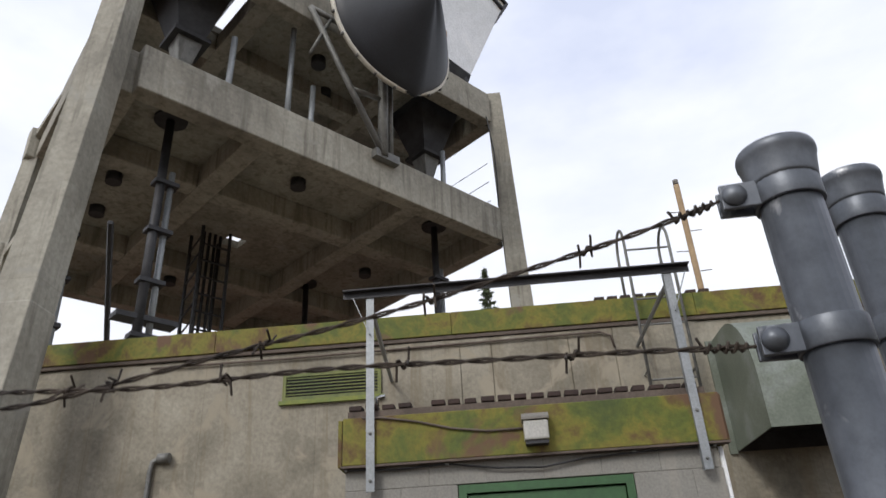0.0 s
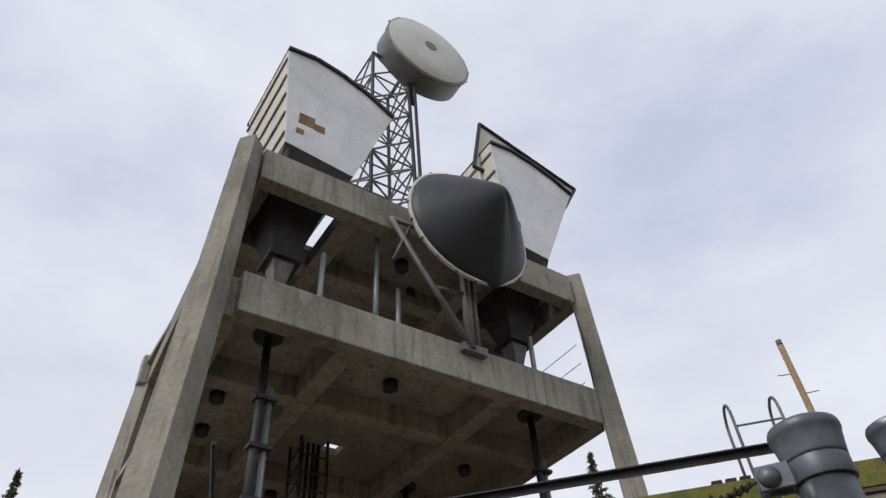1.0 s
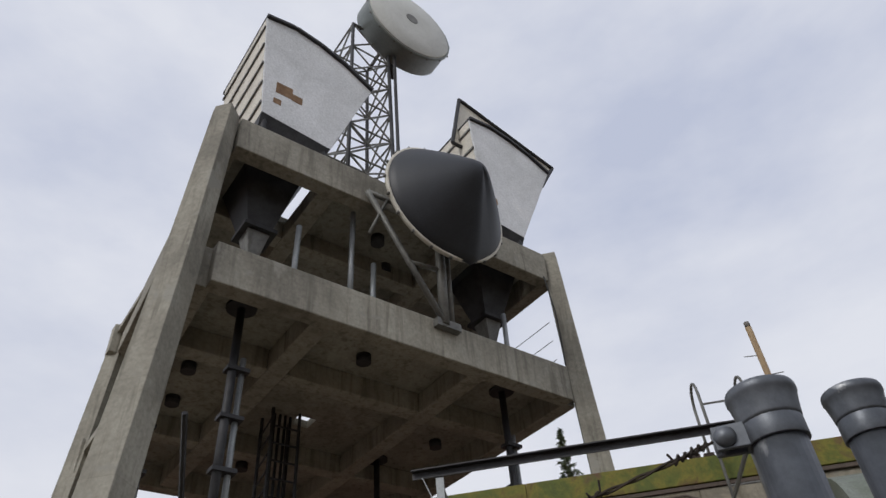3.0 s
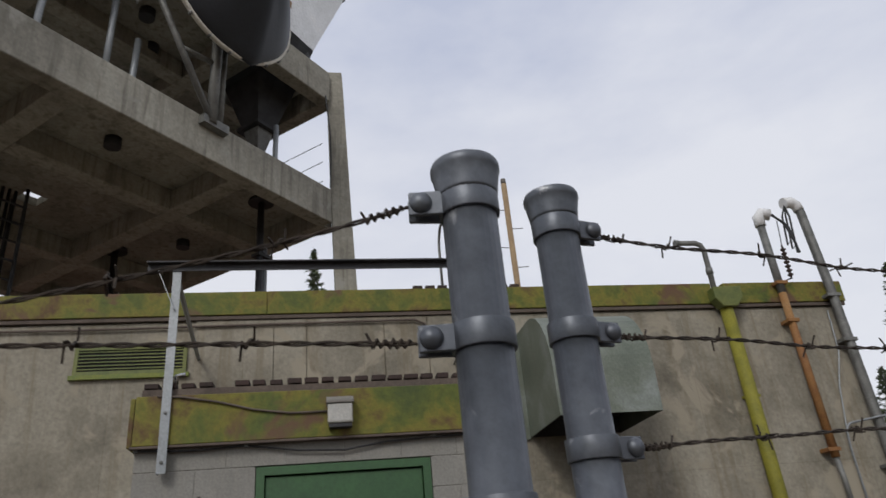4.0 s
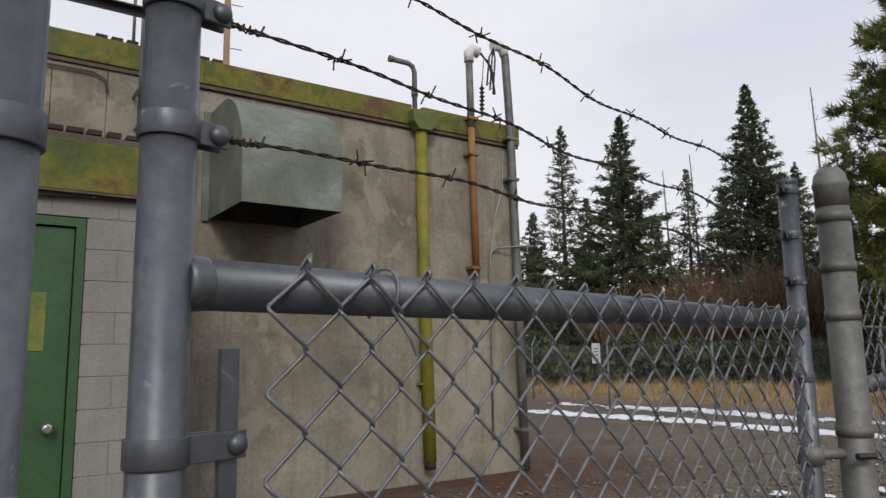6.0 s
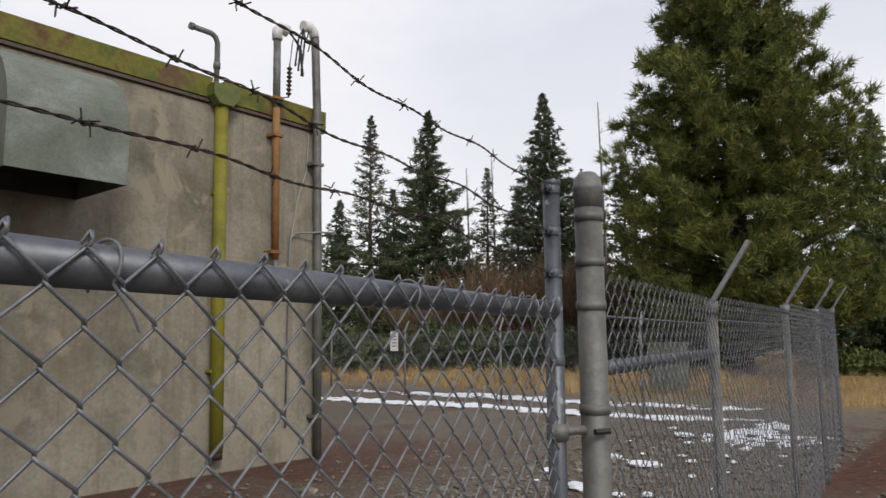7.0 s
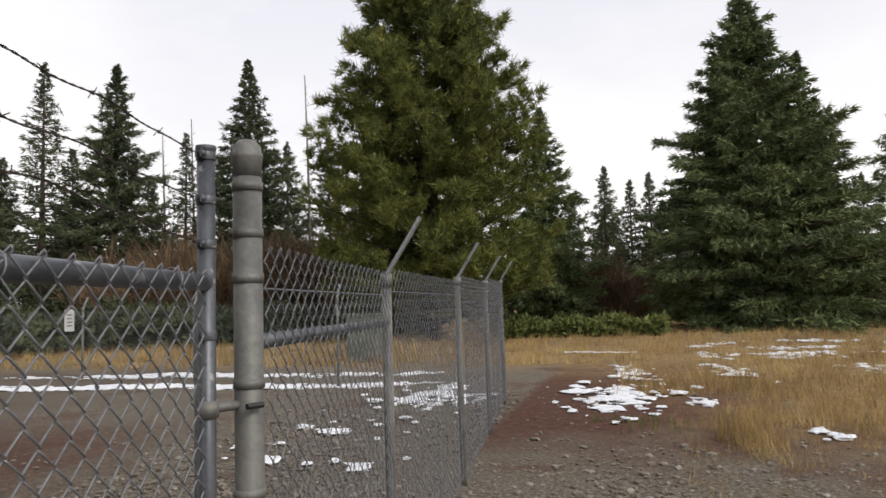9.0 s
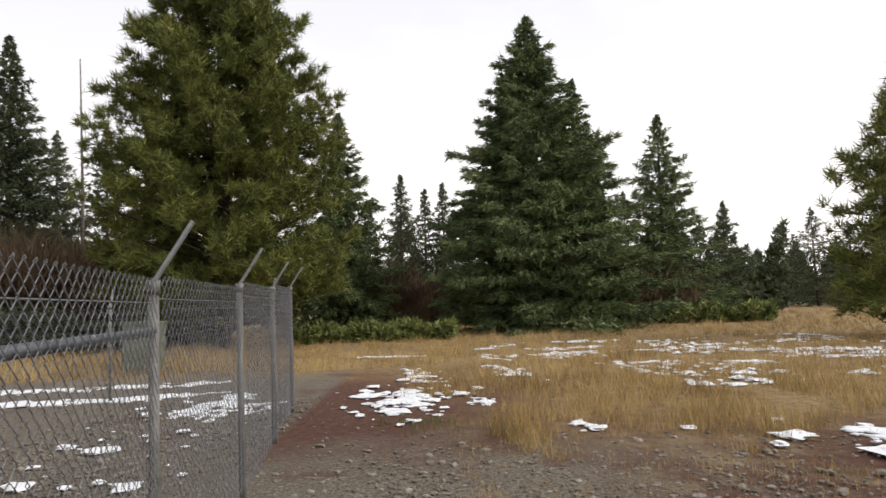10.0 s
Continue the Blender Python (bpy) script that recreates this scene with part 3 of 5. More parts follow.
def make_hood():
    h = thing("vent_hood", "green-grey sheet-metal ventilation hood on the concrete wall", "vent hood", m=PIPES)
    x0, x1, zb, zt, d = 2.06, 3.06, 2.82, 3.92, 1.02
    prof = [(WY - 0.02, zt)] + [(WY - 0.42 - 0.6 * math.sin(radians(a)), zb + 0.42 + (zt - zb - 0.42) * math.cos(radians(a))) for a in range(0, 91, 10)] + [(WY - d, zb)]
    inner = [(p + 0.012 if i else p, q - 0.012) for i, (p, q) in enumerate(prof)]
    inner[-1] = (WY - d + 0.012, zb)
    bm = bmesh.new()
    prism(bm, prof + inner[::-1], "x", x0 + 0.013, x1 - 0.013)
    part("curved_cover", bm, HOODM, h)
    for x in (x0, x1 - 0.012):
        bm = bmesh.new()
        prism(bm, prof + [(WY - 0.02, zb)], "x", x, x + 0.012)
        part("end_panel", bm, HOODM, h)
    boxpart("wall_flange", (x0 - 0.07, x0 - 0.002, WY - 0.03, WY - 0.001, zb - 0.02, zt), HOODM, h)
    boxpart("back_plate", (x0, x1, WY - 0.019, WY - 0.001, zb, zt), DARKST, h)
    boxpart("baffle", (x0 + 0.014, x1 - 0.014, WY - 0.9, WY - 0.022, zb + 0.16, zb + 0.18), BLACK, h)


make_hood()


def make_wall_pipes():
    p = thing("roof_drain_pipe", "yellow lichen-covered downpipe with a green hopper", "downpipe", m=PIPES)
    tubepart("pipe", [(4.66, WY - 0.09, 0.24), (4.62, WY - 0.09, 2.0), (4.59, WY - 0.09, 4.12)], 0.075, YPIPE, p, n=16)
    bm = bmesh.new()
    prism(bm, [(4.5, 4.12), (4.68, 4.12), (4.77, 4.22), (4.77, 4.36), (4.42, 4.36), (4.42, 4.22)], "y", WY - 0.2, WY - 0.052)
    part("hopper", bm, GREENM, p, "mossy green rain hopper", 0.01)
    tubepart("foot", [(4.66, WY - 0.09, 0.255), (4.664, WY - 0.09, 0.16)], 0.066, TIMBER, p, "rusty brown pipe end", 14)
    for z in (1.1, 3.1):
        boxpart("strap", (4.54, 4.71, WY - 0.1, WY - 0.001, z, z + 0.03), YPIPE, p)
    v = thing("roof_vent_pipe", "grey elbowed vent pipe rising from the roof", "vent pipe", m=PIPES)
    tubepart("riser", [(4.69, WY + 0.2, 4.3), (4.69, WY + 0.2, 5.0), (4.66, WY + 0.2, 5.07), (4.6, WY + 0.2, 5.1), (4.34, WY + 0.2, 5.1)], 0.033, WEATHERED, v, n=12)
    tubepart("collar", [(4.69, WY + 0.2, 4.68), (4.69, WY + 0.2, 4.76)], 0.043, WEATHERED, v, n=12)
    tubepart("mouth_rim", [(4.36, WY + 0.2, 5.1), (4.315, WY + 0.2, 5.1)], 0.043, WEATHERED, v, n=12)
    y = WY - 0.1
    o = thing("service_conduit", "rust-orange service conduit with a grey weatherhead", "conduit", m=PIPES)
    tubepart("pipe", [(5.36, y, 4.3), (5.39, y, 2.42)], 0.045, OPIPE, o, n=14)
    tubepart("upper_pipe", [(5.35, y, 5.2), (5.36, y, 4.3)], 0.047, WEATHERED, o, "grey and rust upper pipe", 14)
    for z in (4.42, 3.95, 2.5):
        boxpart("strap", (5.29, 5.44, y - 0.055, WY - 0.001, z - 0.02, z + 0.02), OPIPE, o, "", 0.004)
    tubepart("junction_stub", [(5.39, y, 2.42), (5.41, y, 2.2), (5.41, y, 1.9)], 0.03, WEATHERED, o, n=10)
    bm = bmesh.new()
    tube(bm, [(5.35, y, 5.18), (5.35, y, 5.3), (5.4, y, 5.36), (5.5, y - 0.02, 5.33)], 0.065, 12, 0.075)
    part("weatherhead", bm, SIGNW, o, "white-grey weatherhead cap", 0.0)
    g = thing("service_mast", "tall grey service mast pipe with a bent weatherhead", "service mast", m=PIPES)
    tubepart("pipe", [(6.1, y, 0.0), (6.07, y, 2.2), (6.02, y, 4.4), (5.97, y, 5.36), (5.95, y, 5.44)], 0.055, WEATHERED, g, n=14)
    bm = bmesh.new()
    tube(bm, [(5.955, y, 5.4), (5.94, y, 5.47), (5.87, y, 5.52), (5.76, y, 5.5)], 0.066, 12, 0.075)
    part("weatherhead", bm, SIGNW, g, "white-grey weatherhead cap")
    for z in (0.5, 2.3, 3.7, 4.25):
        xx = 6.1 - 0.0235 * z
        boxpart("strap", (xx - 0.09, min(xx + 0.09, BX1), y - 0.062, WY - 0.001, z - 0.02, z + 0.02), WEATHERED, g, "", 0.004)
    for k, (dx, dz) in enumerate(((0, 0), (0.05, 0.1), (0.1, 0.2))):
        tubepart("drop_cable", [(5.5 + dx * 0.3, y - 0.03, 5.33), (5.62 + dx * 0.5, y - 0.08, 5.2 - dz * 0.4), (5.66 + dx * 0.4, y - 0.09, 4.98 - dz), (5.6 + dx, y - 0.05, 4.9 - dz * 0.5), (5.66 + dx, y - 0.04, 5.3), (5.77, y, 5.47)], 0.012, BLACK, g, n=6)
    ins = thing("strain_insulator", "string of dark porcelain insulators hanging by the mast", "insulator", m=PIPES)
    bm = bmesh.new()
    prof = [(0, 0.008)]
    for i in range(7):
        prof += [(0.03 + i * 0.055, 0.014), (0.045 + i * 0.055, 0.034), (0.06 + i * 0.055, 0.034), (0.07 + i * 0.055, 0.014)]
    lathe(bm, prof + [(0.45, 0.008)], (5.53, y - 0.02, 4.47), (0.02, 0, 1), 12)
    part("insulator_string", bm, TIMBER, ins)
    tubepart("hanger", [(5.54, y - 0.02, 4.9), (5.58, y - 0.02, 5.25)], 0.006, BLACK, ins, n=6)
    tubepart("eye_bolt", [(5.53, y - 0.02, 4.48), (5.42, y, 4.44)], 0.008, DARKST, ins, n=6)
    c = thing("wall_conduit", "thin grey conduit curving off the wall corner", "conduit", m=PIPES)
    tubepart("conduit", [(5.66, WY - 0.015, 0.4), (5.66, WY - 0.03, 2.5)] + arc((5.78, WY - 0.05, 2.66), 0.12, 180, 90, 6) + [(6.05, WY - 0.17, 2.81), (6.3, WY - 0.17, 2.83)], 0.013, STEEL, c, n=8)
    tubepart("tail", [(5.7, WY - 0.02, 2.75), (5.78, WY - 0.02, 3.2), (5.92, WY - 0.02, 3.6), (5.95, WY - 0.02, 4.1)], 0.009, STEEL, c, n=6)


make_wall_pipes()

# ---- relay tower ----
TP = pose(-4.6, 6.5, 0, 0, 0, 47.85)
SIDE = 7.25


def make_tower():
    t = thing("relay_tower", "open concrete microwave relay tower with ribbed platform", "tower", m=TP)

    def column(cu, cv):
        du, dv = (-1 if cu < 1 else 1), (-1 if cv < 1 else 1)
        if cu < 1:
            du, dv = -2.1, dv * 0.3
        else:
            du, dv = du * 0.7, dv * 0.7
        bm = bmesh.new()
        rings = []
        for z, w, off in ((-0.3, 0.27, 0.34), (4.6, 0.225, 0.2), (4.62, 0.215, 0.2), (8.0, 0.19, 0.09), (11.45, 0.165, 0.0), (11.62, 0.15, 0.0)):
            ring = []
            for k in range(4):
                a = radians(45 + 90 * k - 47.85)
                ring.append(bm.verts.new((cu + du * off + w * 1.414 * math.cos(a), cv + dv * off + w * 1.414 * math.sin(a), z)))
            rings.append(ring)
        for a, b in zip(rings, rings[1:]):
            for k in range(4):
                bm.faces.new((a[k], a[(k + 1) % 4], b[(k + 1) % 4], b[k]))
        bm.faces.new(rings[0][::-1])
        bm.faces.new(rings[-1])
        part("column", bm, TOWER, t, "", 0.012)

    for cu, cv in ((-0.1, 0.1), (SIDE + 0.12, 0.1), (0.42, SIDE), (SIDE, SIDE)):
        column(cu, cv)

    def ring_beams(z0, z1, w):
        for dims in ((0.14, SIDE - 0.14, 0.0, w), (0.14, SIDE - 0.14, SIDE - w + 0.1, SIDE + 0.1), ):
            boxpart("edge_beam", (*dims, z0, z1), TOWER, t, "", 0.02)
        bm = bmesh.new()
        prism(bm, [(-0.08, 0.2), (w - 0.08, 0.2), (w + 0.34, SIDE - 0.1), (0.34, SIDE - 0.1)], "z", z0 + 0.003, z1 - 0.003)
        part("edge_beam", bm, TOWER, t, "", 0.02)
        boxpart("edge_beam", (SIDE - w + 0.08, SIDE + 0.08, 0.2, SIDE - 0.1, z0 + 0.003, z1 - 0.003), TOWER, t, "", 0.02)

    ring_beams(7.92, 8.65, 0.3)
    ring_beams(10.76, 11.5, 0.3)

    def slab(z0, z1, holes, name):
        us = sorted({0.225, SIDE - 0.225} | {h[0] for h in holes} | {h[1] for h in holes})
        vs = sorted({0.303, SIDE - 0.203} | {h[2] for h in holes} | {h[3] for h in holes})
        for ua, ub in zip(us, us[1:]):
            run = []
            for va, vb in zip(vs, vs[1:]):
                cu, cv = (ua + ub) / 2, (va + vb) / 2
                if any(h[0] < cu < h[1] and h[2] < cv < h[3] for h in holes):
                    run.append(None)
                elif run and run[-1]:
                    run[-1][1] = vb
                else:
                    run.append([va, vb])
            for r_ in run:
                if r_:
                    boxpart(name, (ua, ub, r_[0], r_[1], z0, z1), TOWER, t)

    slab(8.36, 8.52, [(3.3, 3.68, 3.65, 4.05)], "platform_slab")
    slab(11.28, 11.42, [(0.55, 1.95, 0.42, 1.8), (5.75, 6.85, 0.42, 1.8)], "roof_slab")
    for z0, z1 in ((7.96, 8.358), (10.9, 11.278)):
        for u in (2.0, 5.05):
            va = 0.303 if z0 < 9 else 0.303
            boxpart("rib", (u - 0.17, u + 0.17, va, SIDE - 0.203, z0, z1), TOWER, t, "", 0.02)
        for v in (2.0, 5.0):
            for ua, ub in ((0.225, 1.828), (2.172, 4.878), (5.222, SIDE - 0.225)):
                boxpart("rib", (ua, ub, v - 0.17, v + 0.17, z0 + 0.004, z1), TOWER, t, "", 0.02)
    # stubs of rail posts on the lower platform edge
    for u, z1 in ((1.52, 9.95), (2.56, 10.8), (3.0, 9.75), (6.0, 9.75)):
        tubepart("rail_post", [(u, 0.42, 8.5), (u + 0.03, 0.42, z1)], 0.05, STEEL, t, "galvanised post", 10)
    # round sleeves in the ceiling coffers
    for u, v in ((0.85, 2.9), (3.3, 1.2), (6.3, 3.3), (3.2, 6.1), (1.0, 4.1)):
        tubepart("sleeve", [(u, v, 8.2), (u, v, 8.37)], 0.13, DARKST, t, "dark pipe sleeve", 14)
    for u, v in ((3.6, 1.2), (6.2, 3.2), (4.2, 1.9)):
        tubepart("sleeve", [(u, v, 11.1), (u, v, 11.29)], 0.14, DARKST, t, "dark pipe sleeve", 14)
    # wires by the far column
    for k in range(3):
        tubepart("guard_wire", [(SIDE - 0.05, 0.3, 9.0 + 0.45 * k), (SIDE + 0.02, SIDE - 0.2, 9.0 + 0.45 * k)], 0.008, STEEL, t, n=5)
    tubepart("lightning_cable", [(SIDE - 0.3, -0.02, 10.8), (SIDE - 0.22, -0.06, 9.9), (SIDE - 0.2, -0.05, 9.3), (SIDE - 0.2, -0.02, 8.66)], 0.014, BLACK, t, n=6)
    return t


make_tower()


def make_waveguide(u, v, ztop, zbot, label):
    w = thing("waveguide_run", label, "waveguide", "waveguide runs under the platform", TP)
    tubepart("flange", [(u, v, ztop - 0.05), (u, v, ztop)], 0.24, DARKST, w, "dark round ceiling flange", 16)
    tubepart("pipe", [(u, v, zbot), (u, v, ztop - 0.05)], 0.065, DARKST, w, n=12)
    tubepart("pipe", [(u + 0.17, v + 0.05, zbot), (u + 0.15, v + 0.02, ztop - 0.9)], 0.045, STEEL, w, n=10)
    for k in range(4):
        z = zbot + 0.6 + k * (ztop - zbot - 1.0) / 4
        boxpart("clamp", (u - 0.1, u + 0.24, v - 0.09, v + 0.11, z, z + 0.06), DARKST, w)
    boxpart("support_tray", (u - 0.3, u + 0.5, v - 0.05, v + 0.2, 5.15, 5.22), DARKST, w)
    return w


make_waveguide(0.95, 0.95, 8.36, 4.3, "dark vertical waveguide pipes below the platform")
make_waveguide(-0.1 + 0.45, 3.2, 8.36, 4.3, "dark vertical waveguide pipes below the platform")
make_waveguide(6.2, 0.95, 8.36, 4.3, "dark vertical waveguide pipes below the platform")
make_waveguide(5.2 + 0.45, 4.6, 8.36, 4.3, "dark vertical waveguide pipes below the platform")


def make_cable_rack():
    r = thing("cable_ladder", "dark vertical cable ladder rising to the platform hatch", "cable ladder", m=TP)
    for u, v in ((2.75, 3.6), (3.3, 3.6), (2.75, 4.1), (3.3, 4.1)):
        tubepart("rail", [(u, v, 4.3), (u, v, 8.36)], 0.035, DARKST, r, n=6)
    for k in range(11):
        z = 4.6 + k * 0.34
        tubepart("rung", [(2.75, 3.6, z), (3.3, 3.6, z)], 0.02, DARKST, r, n=6)
        tubepart("rung", [(2.75, 4.1, z), (2.75, 3.6, z + 0.17)], 0.02, DARKST, r, n=6)
    for k in range(4):
        tubepart("cable", [(2.85 + 0.11 * k, 3.8 + 0.05 * (k % 2), 4.3), (2.87 + 0.11 * k, 3.8, 8.36)], 0.03, BLACK, r, n=8)
    tubepart("brace", [(0.3, 0.6, 6.2), (1.3, 3.0, 5.0), (2.75, 3.6, 5.0)], 0.04, DARKST, r, n=6)


make_cable_rack()


def make_horn(name, poly, v0, v1, throat, with_screen):
    h = thing(name, "white horn-reflector antenna standing on the tower top", "antenna", "horn antennas on the tower", TP)
    bm = bmesh.new()
    prism(bm, poly, "y", v0, v0 + 0.05)
    part("cheek", bm, WHITE, h, "flat weathered white side panel with rust patches", 0.01)
    bm = bmesh.new()
    prism(bm, [(p * 0.995 + 0.02, q) for p, q in poly], "y", v1 - 0.05, v1)
    part("cheek", bm, WHITE, h, "flat weathered white side panel")
    for f, g, w in (((0.22, 0.30, 0.17), (0.42, 0.27, 0.11), (0.16, 0.16, 0.08)) if with_screen is None else ((0.2, 0.2, 0.1),)):
        u = poly[-1][0] + (poly[-2][0] - poly[-1][0]) * f + 0.2 * g
        z = poly[-1][1] + (poly[0][1] - poly[-1][1]) * g
        boxpart("rust_patch", (u - w, u + w, v0 - 0.005, v0 - 0.002, z - w, z + w * 0.9), RUSTP, h, "brown rusted square patch")
    # curved reflector along the top edge
    top = [p for p in poly if p[1] > 13.5]
    bm = bmesh.new()
    for a, b in zip(top, top[1:]):
        d = Vector((b[0] - a[0], 0, b[1] - a[1])).normalized()
        nrm = Vector((-d.z, 0, d.x)) * 0.07
        prism(bm, [a, b, (b[0] + nrm.x, b[1] + nrm.z), (a[0] + nrm.x, a[1] + nrm.z)], "y", v0 - 0.07, v1 + 0.07)
    part("reflector_rim", bm, DARKST, h, "dark riveted reflector rim")
    lo, hi = poly[-1], poly[0]
    bm = bmesh.new()
    prism(bm, [lo, hi, (hi[0] + 0.05, hi[1]), (lo[0] + 0.05, lo[1])], "y", v0 + 0.052, v1 - 0.052)
    part("ribbed_panel", bm, CREAM, h, "cream end panel")
    for k in range(5):
        f = (k + 0.5) / 5
        u, z = lo[0] + (hi[0] - lo[0]) * f, lo[1] + (hi[1] - lo[1]) * f
        boxpart("rib", (u - 0.035, u - 0.003, v0 + 0.02, v1 - 0.02, z - 0.03, z + 0.03), WEATHERED, h)
    br, tr = poly[-2], poly[-3]
    bm = bmesh.new()
    prism(bm, [br, tr, (tr[0] - 0.05, tr[1]), (br[0] - 0.05, br[1])], "y", v0 + 0.052, v1 - 0.052)
    part("aperture_cover", bm, CREAM, h)
    # funnel down to the throat
    tu, tv, tz = throat
    bm = bmesh.new()
    a = [bm.verts.new(p) for p in ((lo[0], v0, lo[1]), (br[0], v0, br[1]), (br[0], v1, br[1]), (lo[0], v1, lo[1]))]
    mids = [bm.verts.new(p) for p in ((tu - 0.5, tv - 0.5, 11.1), (tu + 0.5, tv - 0.5, 11.1), (tu + 0.5, tv + 0.5, 11.1), (tu - 0.5, tv + 0.5, 11.1))]
    low = [bm.verts.new((tu + sx * 0.22, tv + sy * 0.22, tz + 0.75)) for sx, sy in ((-1, -1), (1, -1), (1, 1), (-1, 1))]
    for p, q in ((a, mids), (mids, low)):
        for k in range(4):
            bm.faces.new((p[k], p[(k + 1) % 4], q[(k + 1) % 4], q[k]))
    bm.faces.new(low)
    part("funnel", bm, DARKST, h, "dark tapering feed funnel")
    boxpart("throat_flange", (tu - 0.3, tu + 0.3, tv - 0.3, tv + 0.3, tz + 0.67, tz + 0.748), DARKST, h)
    bm = bmesh.new()
    a = [bm.verts.new((tu + sx * 0.2, tv + sy * 0.2, tz + 0.668)) for sx, sy in ((-1, -1), (1, -1), (1, 1), (-1, 1))]
    b = [bm.verts.new((tu + sx * 0.05, tv + sy * 0.05, tz)) for sx, sy in ((-1, -1), (1, -1), (1, 1), (-1, 1))]
    for k in range(4):
        bm.faces.new((a[k], a[(k + 1) % 4], b[(k + 1) % 4], b[k]))
    bm.faces.new(a[::-1])
    bm.faces.new(b)
    part("throat", bm, WEATHERED, h, "grey tapered throat")
    tubepart("feed_pipe", [(tu, tv, tz), (tu, tv, 8.5)], 0.06, DARKST, h, n=10)
    for u in (lo[0] + 0.1, br[0] - 0.1):
        for v in (v0 + 0.1, v1 - 0.1):
            tubepart("support_leg", [(u, v, 11.42), (u, v, max(lo[1], br[1]) + 0.1)], 0.06, DARKST, h, n=8)
    if with_screen:
        q = with_screen
        bm = bmesh.new()
        prism(bm, q, "y", v0 + 0.45, v0 + 0.49)
        sc = part("back_screen", bm, CREAM, h, "cream ribbed back screen with dark frame")
        for a, b in zip(q, q[1:] + q[:1]):
            tubepart("screen_bar", [(a[0], v0 + 0.42, a[1]), (b[0], v0 + 0.42, b[1])], 0.05, DARKST, sc, n=6)
    return h


make_horn("horn_antenna", [(0.31, 15.15), (0.95, 15.25), (1.55, 15.13), (2.2, 14.87), (2.84, 14.46), (1.94, 11.98), (0.52, 12.16)], 0.2, 2.45, (1.05, 1.15, 9.35), None)
make_horn("horn_antenna", [(5.65, 15.4), (6.3, 15.48), (6.9, 15.38), (7.55, 15.17), (8.15, 14.85), (6.83, 12.02), (5.83, 12.15)], 0.2, 1.6, (6.25, 1.15, 9.35),
          [(5.8, 16.8), (8.95, 15.95), (8.35, 14.9), (5.4, 14.8)])


def make_front_dish():
    d = thing("shrouded_dish", "large dish antenna with a dark conical fabric radome", "antenna", m=TP)
    c = Vector((4.03, -0.55, 10.99))
    bm = bmesh.new()
    lathe(bm, [(0.0, 1.3), (0.06, 1.29), (0.16, 1.2), (0.45, 0.9), (0.75, 0.56), (0.98, 0.29), (1.08, 0.15), (1.12, 0.04)], c, (0, -1, 0), 40)
    # fabric pulled into one soft fold from the rim to the tip
    for vtx in bm.verts:
        h = (c.y - vtx.co.y) / 1.12
        rad = Vector((vtx.co.x - c.x, 0, vtx.co.z - c.z))
        if rad.length > 1e-3:
            ang = math.atan2(rad.z, rad.x)
            k = math.exp(-((ang + 1.25) / 0.16) ** 2) * 0.10 * (1 - h) - math.exp(-((ang + 0.85) / 0.3) ** 2) * 0.08 * h
            vtx.co += rad.normalized() * k
    part("radome", bm, RADOME, d, "dark blue-grey fabric radome")
    bm = bmesh.new()
    lathe(bm, [(0.0, 1.31), (0.0, 1.34), (0.07, 1.34), (0.07, 1.31)], c + Vector((0, 0.035, 0)), (0, -1, 0), 40)
    rim = part("rim", bm, CREAM, d, "pale bolted rim ring")
    for k in range(20):
        a = k * math.tau / 20
        bm = bmesh.new()
        lathe(bm, [(0, 0.03), (0.05, 0.03), (0.06, 0.012)], c + Vector((1.35 * math.cos(a), 0.03, 1.35 * math.sin(a))), (0, -1, 0), 6)
        part("rim_bolt", bm, WEATHERED, rim)
    bm = bmesh.new()
    lathe(bm, [(0.0, 1.3), (0.18, 1.02), (0.3, 0.6), (0.36, 0.15)], c + Vector((0, 0.04, 0)), (0, 1, 0), 32)
    part("reflector", bm, WEATHERED, d)
    for pts, r in (([(2.6, -0.08, 10.95), (4.1, -0.12, 8.55)], 0.055), ([(4.12, -0.1, 8.5), (4.15, -0.1, 10.9)], 0.09), ([(4.32, -0.06, 8.62), (4.34, -0.06, 10.9)], 0.05),
                   ([(2.6, -0.08, 10.95), (4.1, -0.12, 10.9)], 0.05), ([(3.4, -0.1, 9.6), (4.1, -0.1, 9.7)], 0.045), ([(2.65, -0.05, 9.95), (3.0, -0.1, 10.9)], 0.03)):
        tubepart("mount_bar", [Vector(p) for p in pts], r, WEATHERED, d, "galvanised mounting bar", 8)
    boxpart("foot_plate", (3.95, 4.45, -0.14, -0.005, 8.45, 8.6), WEATHERED, d)


make_front_dish()


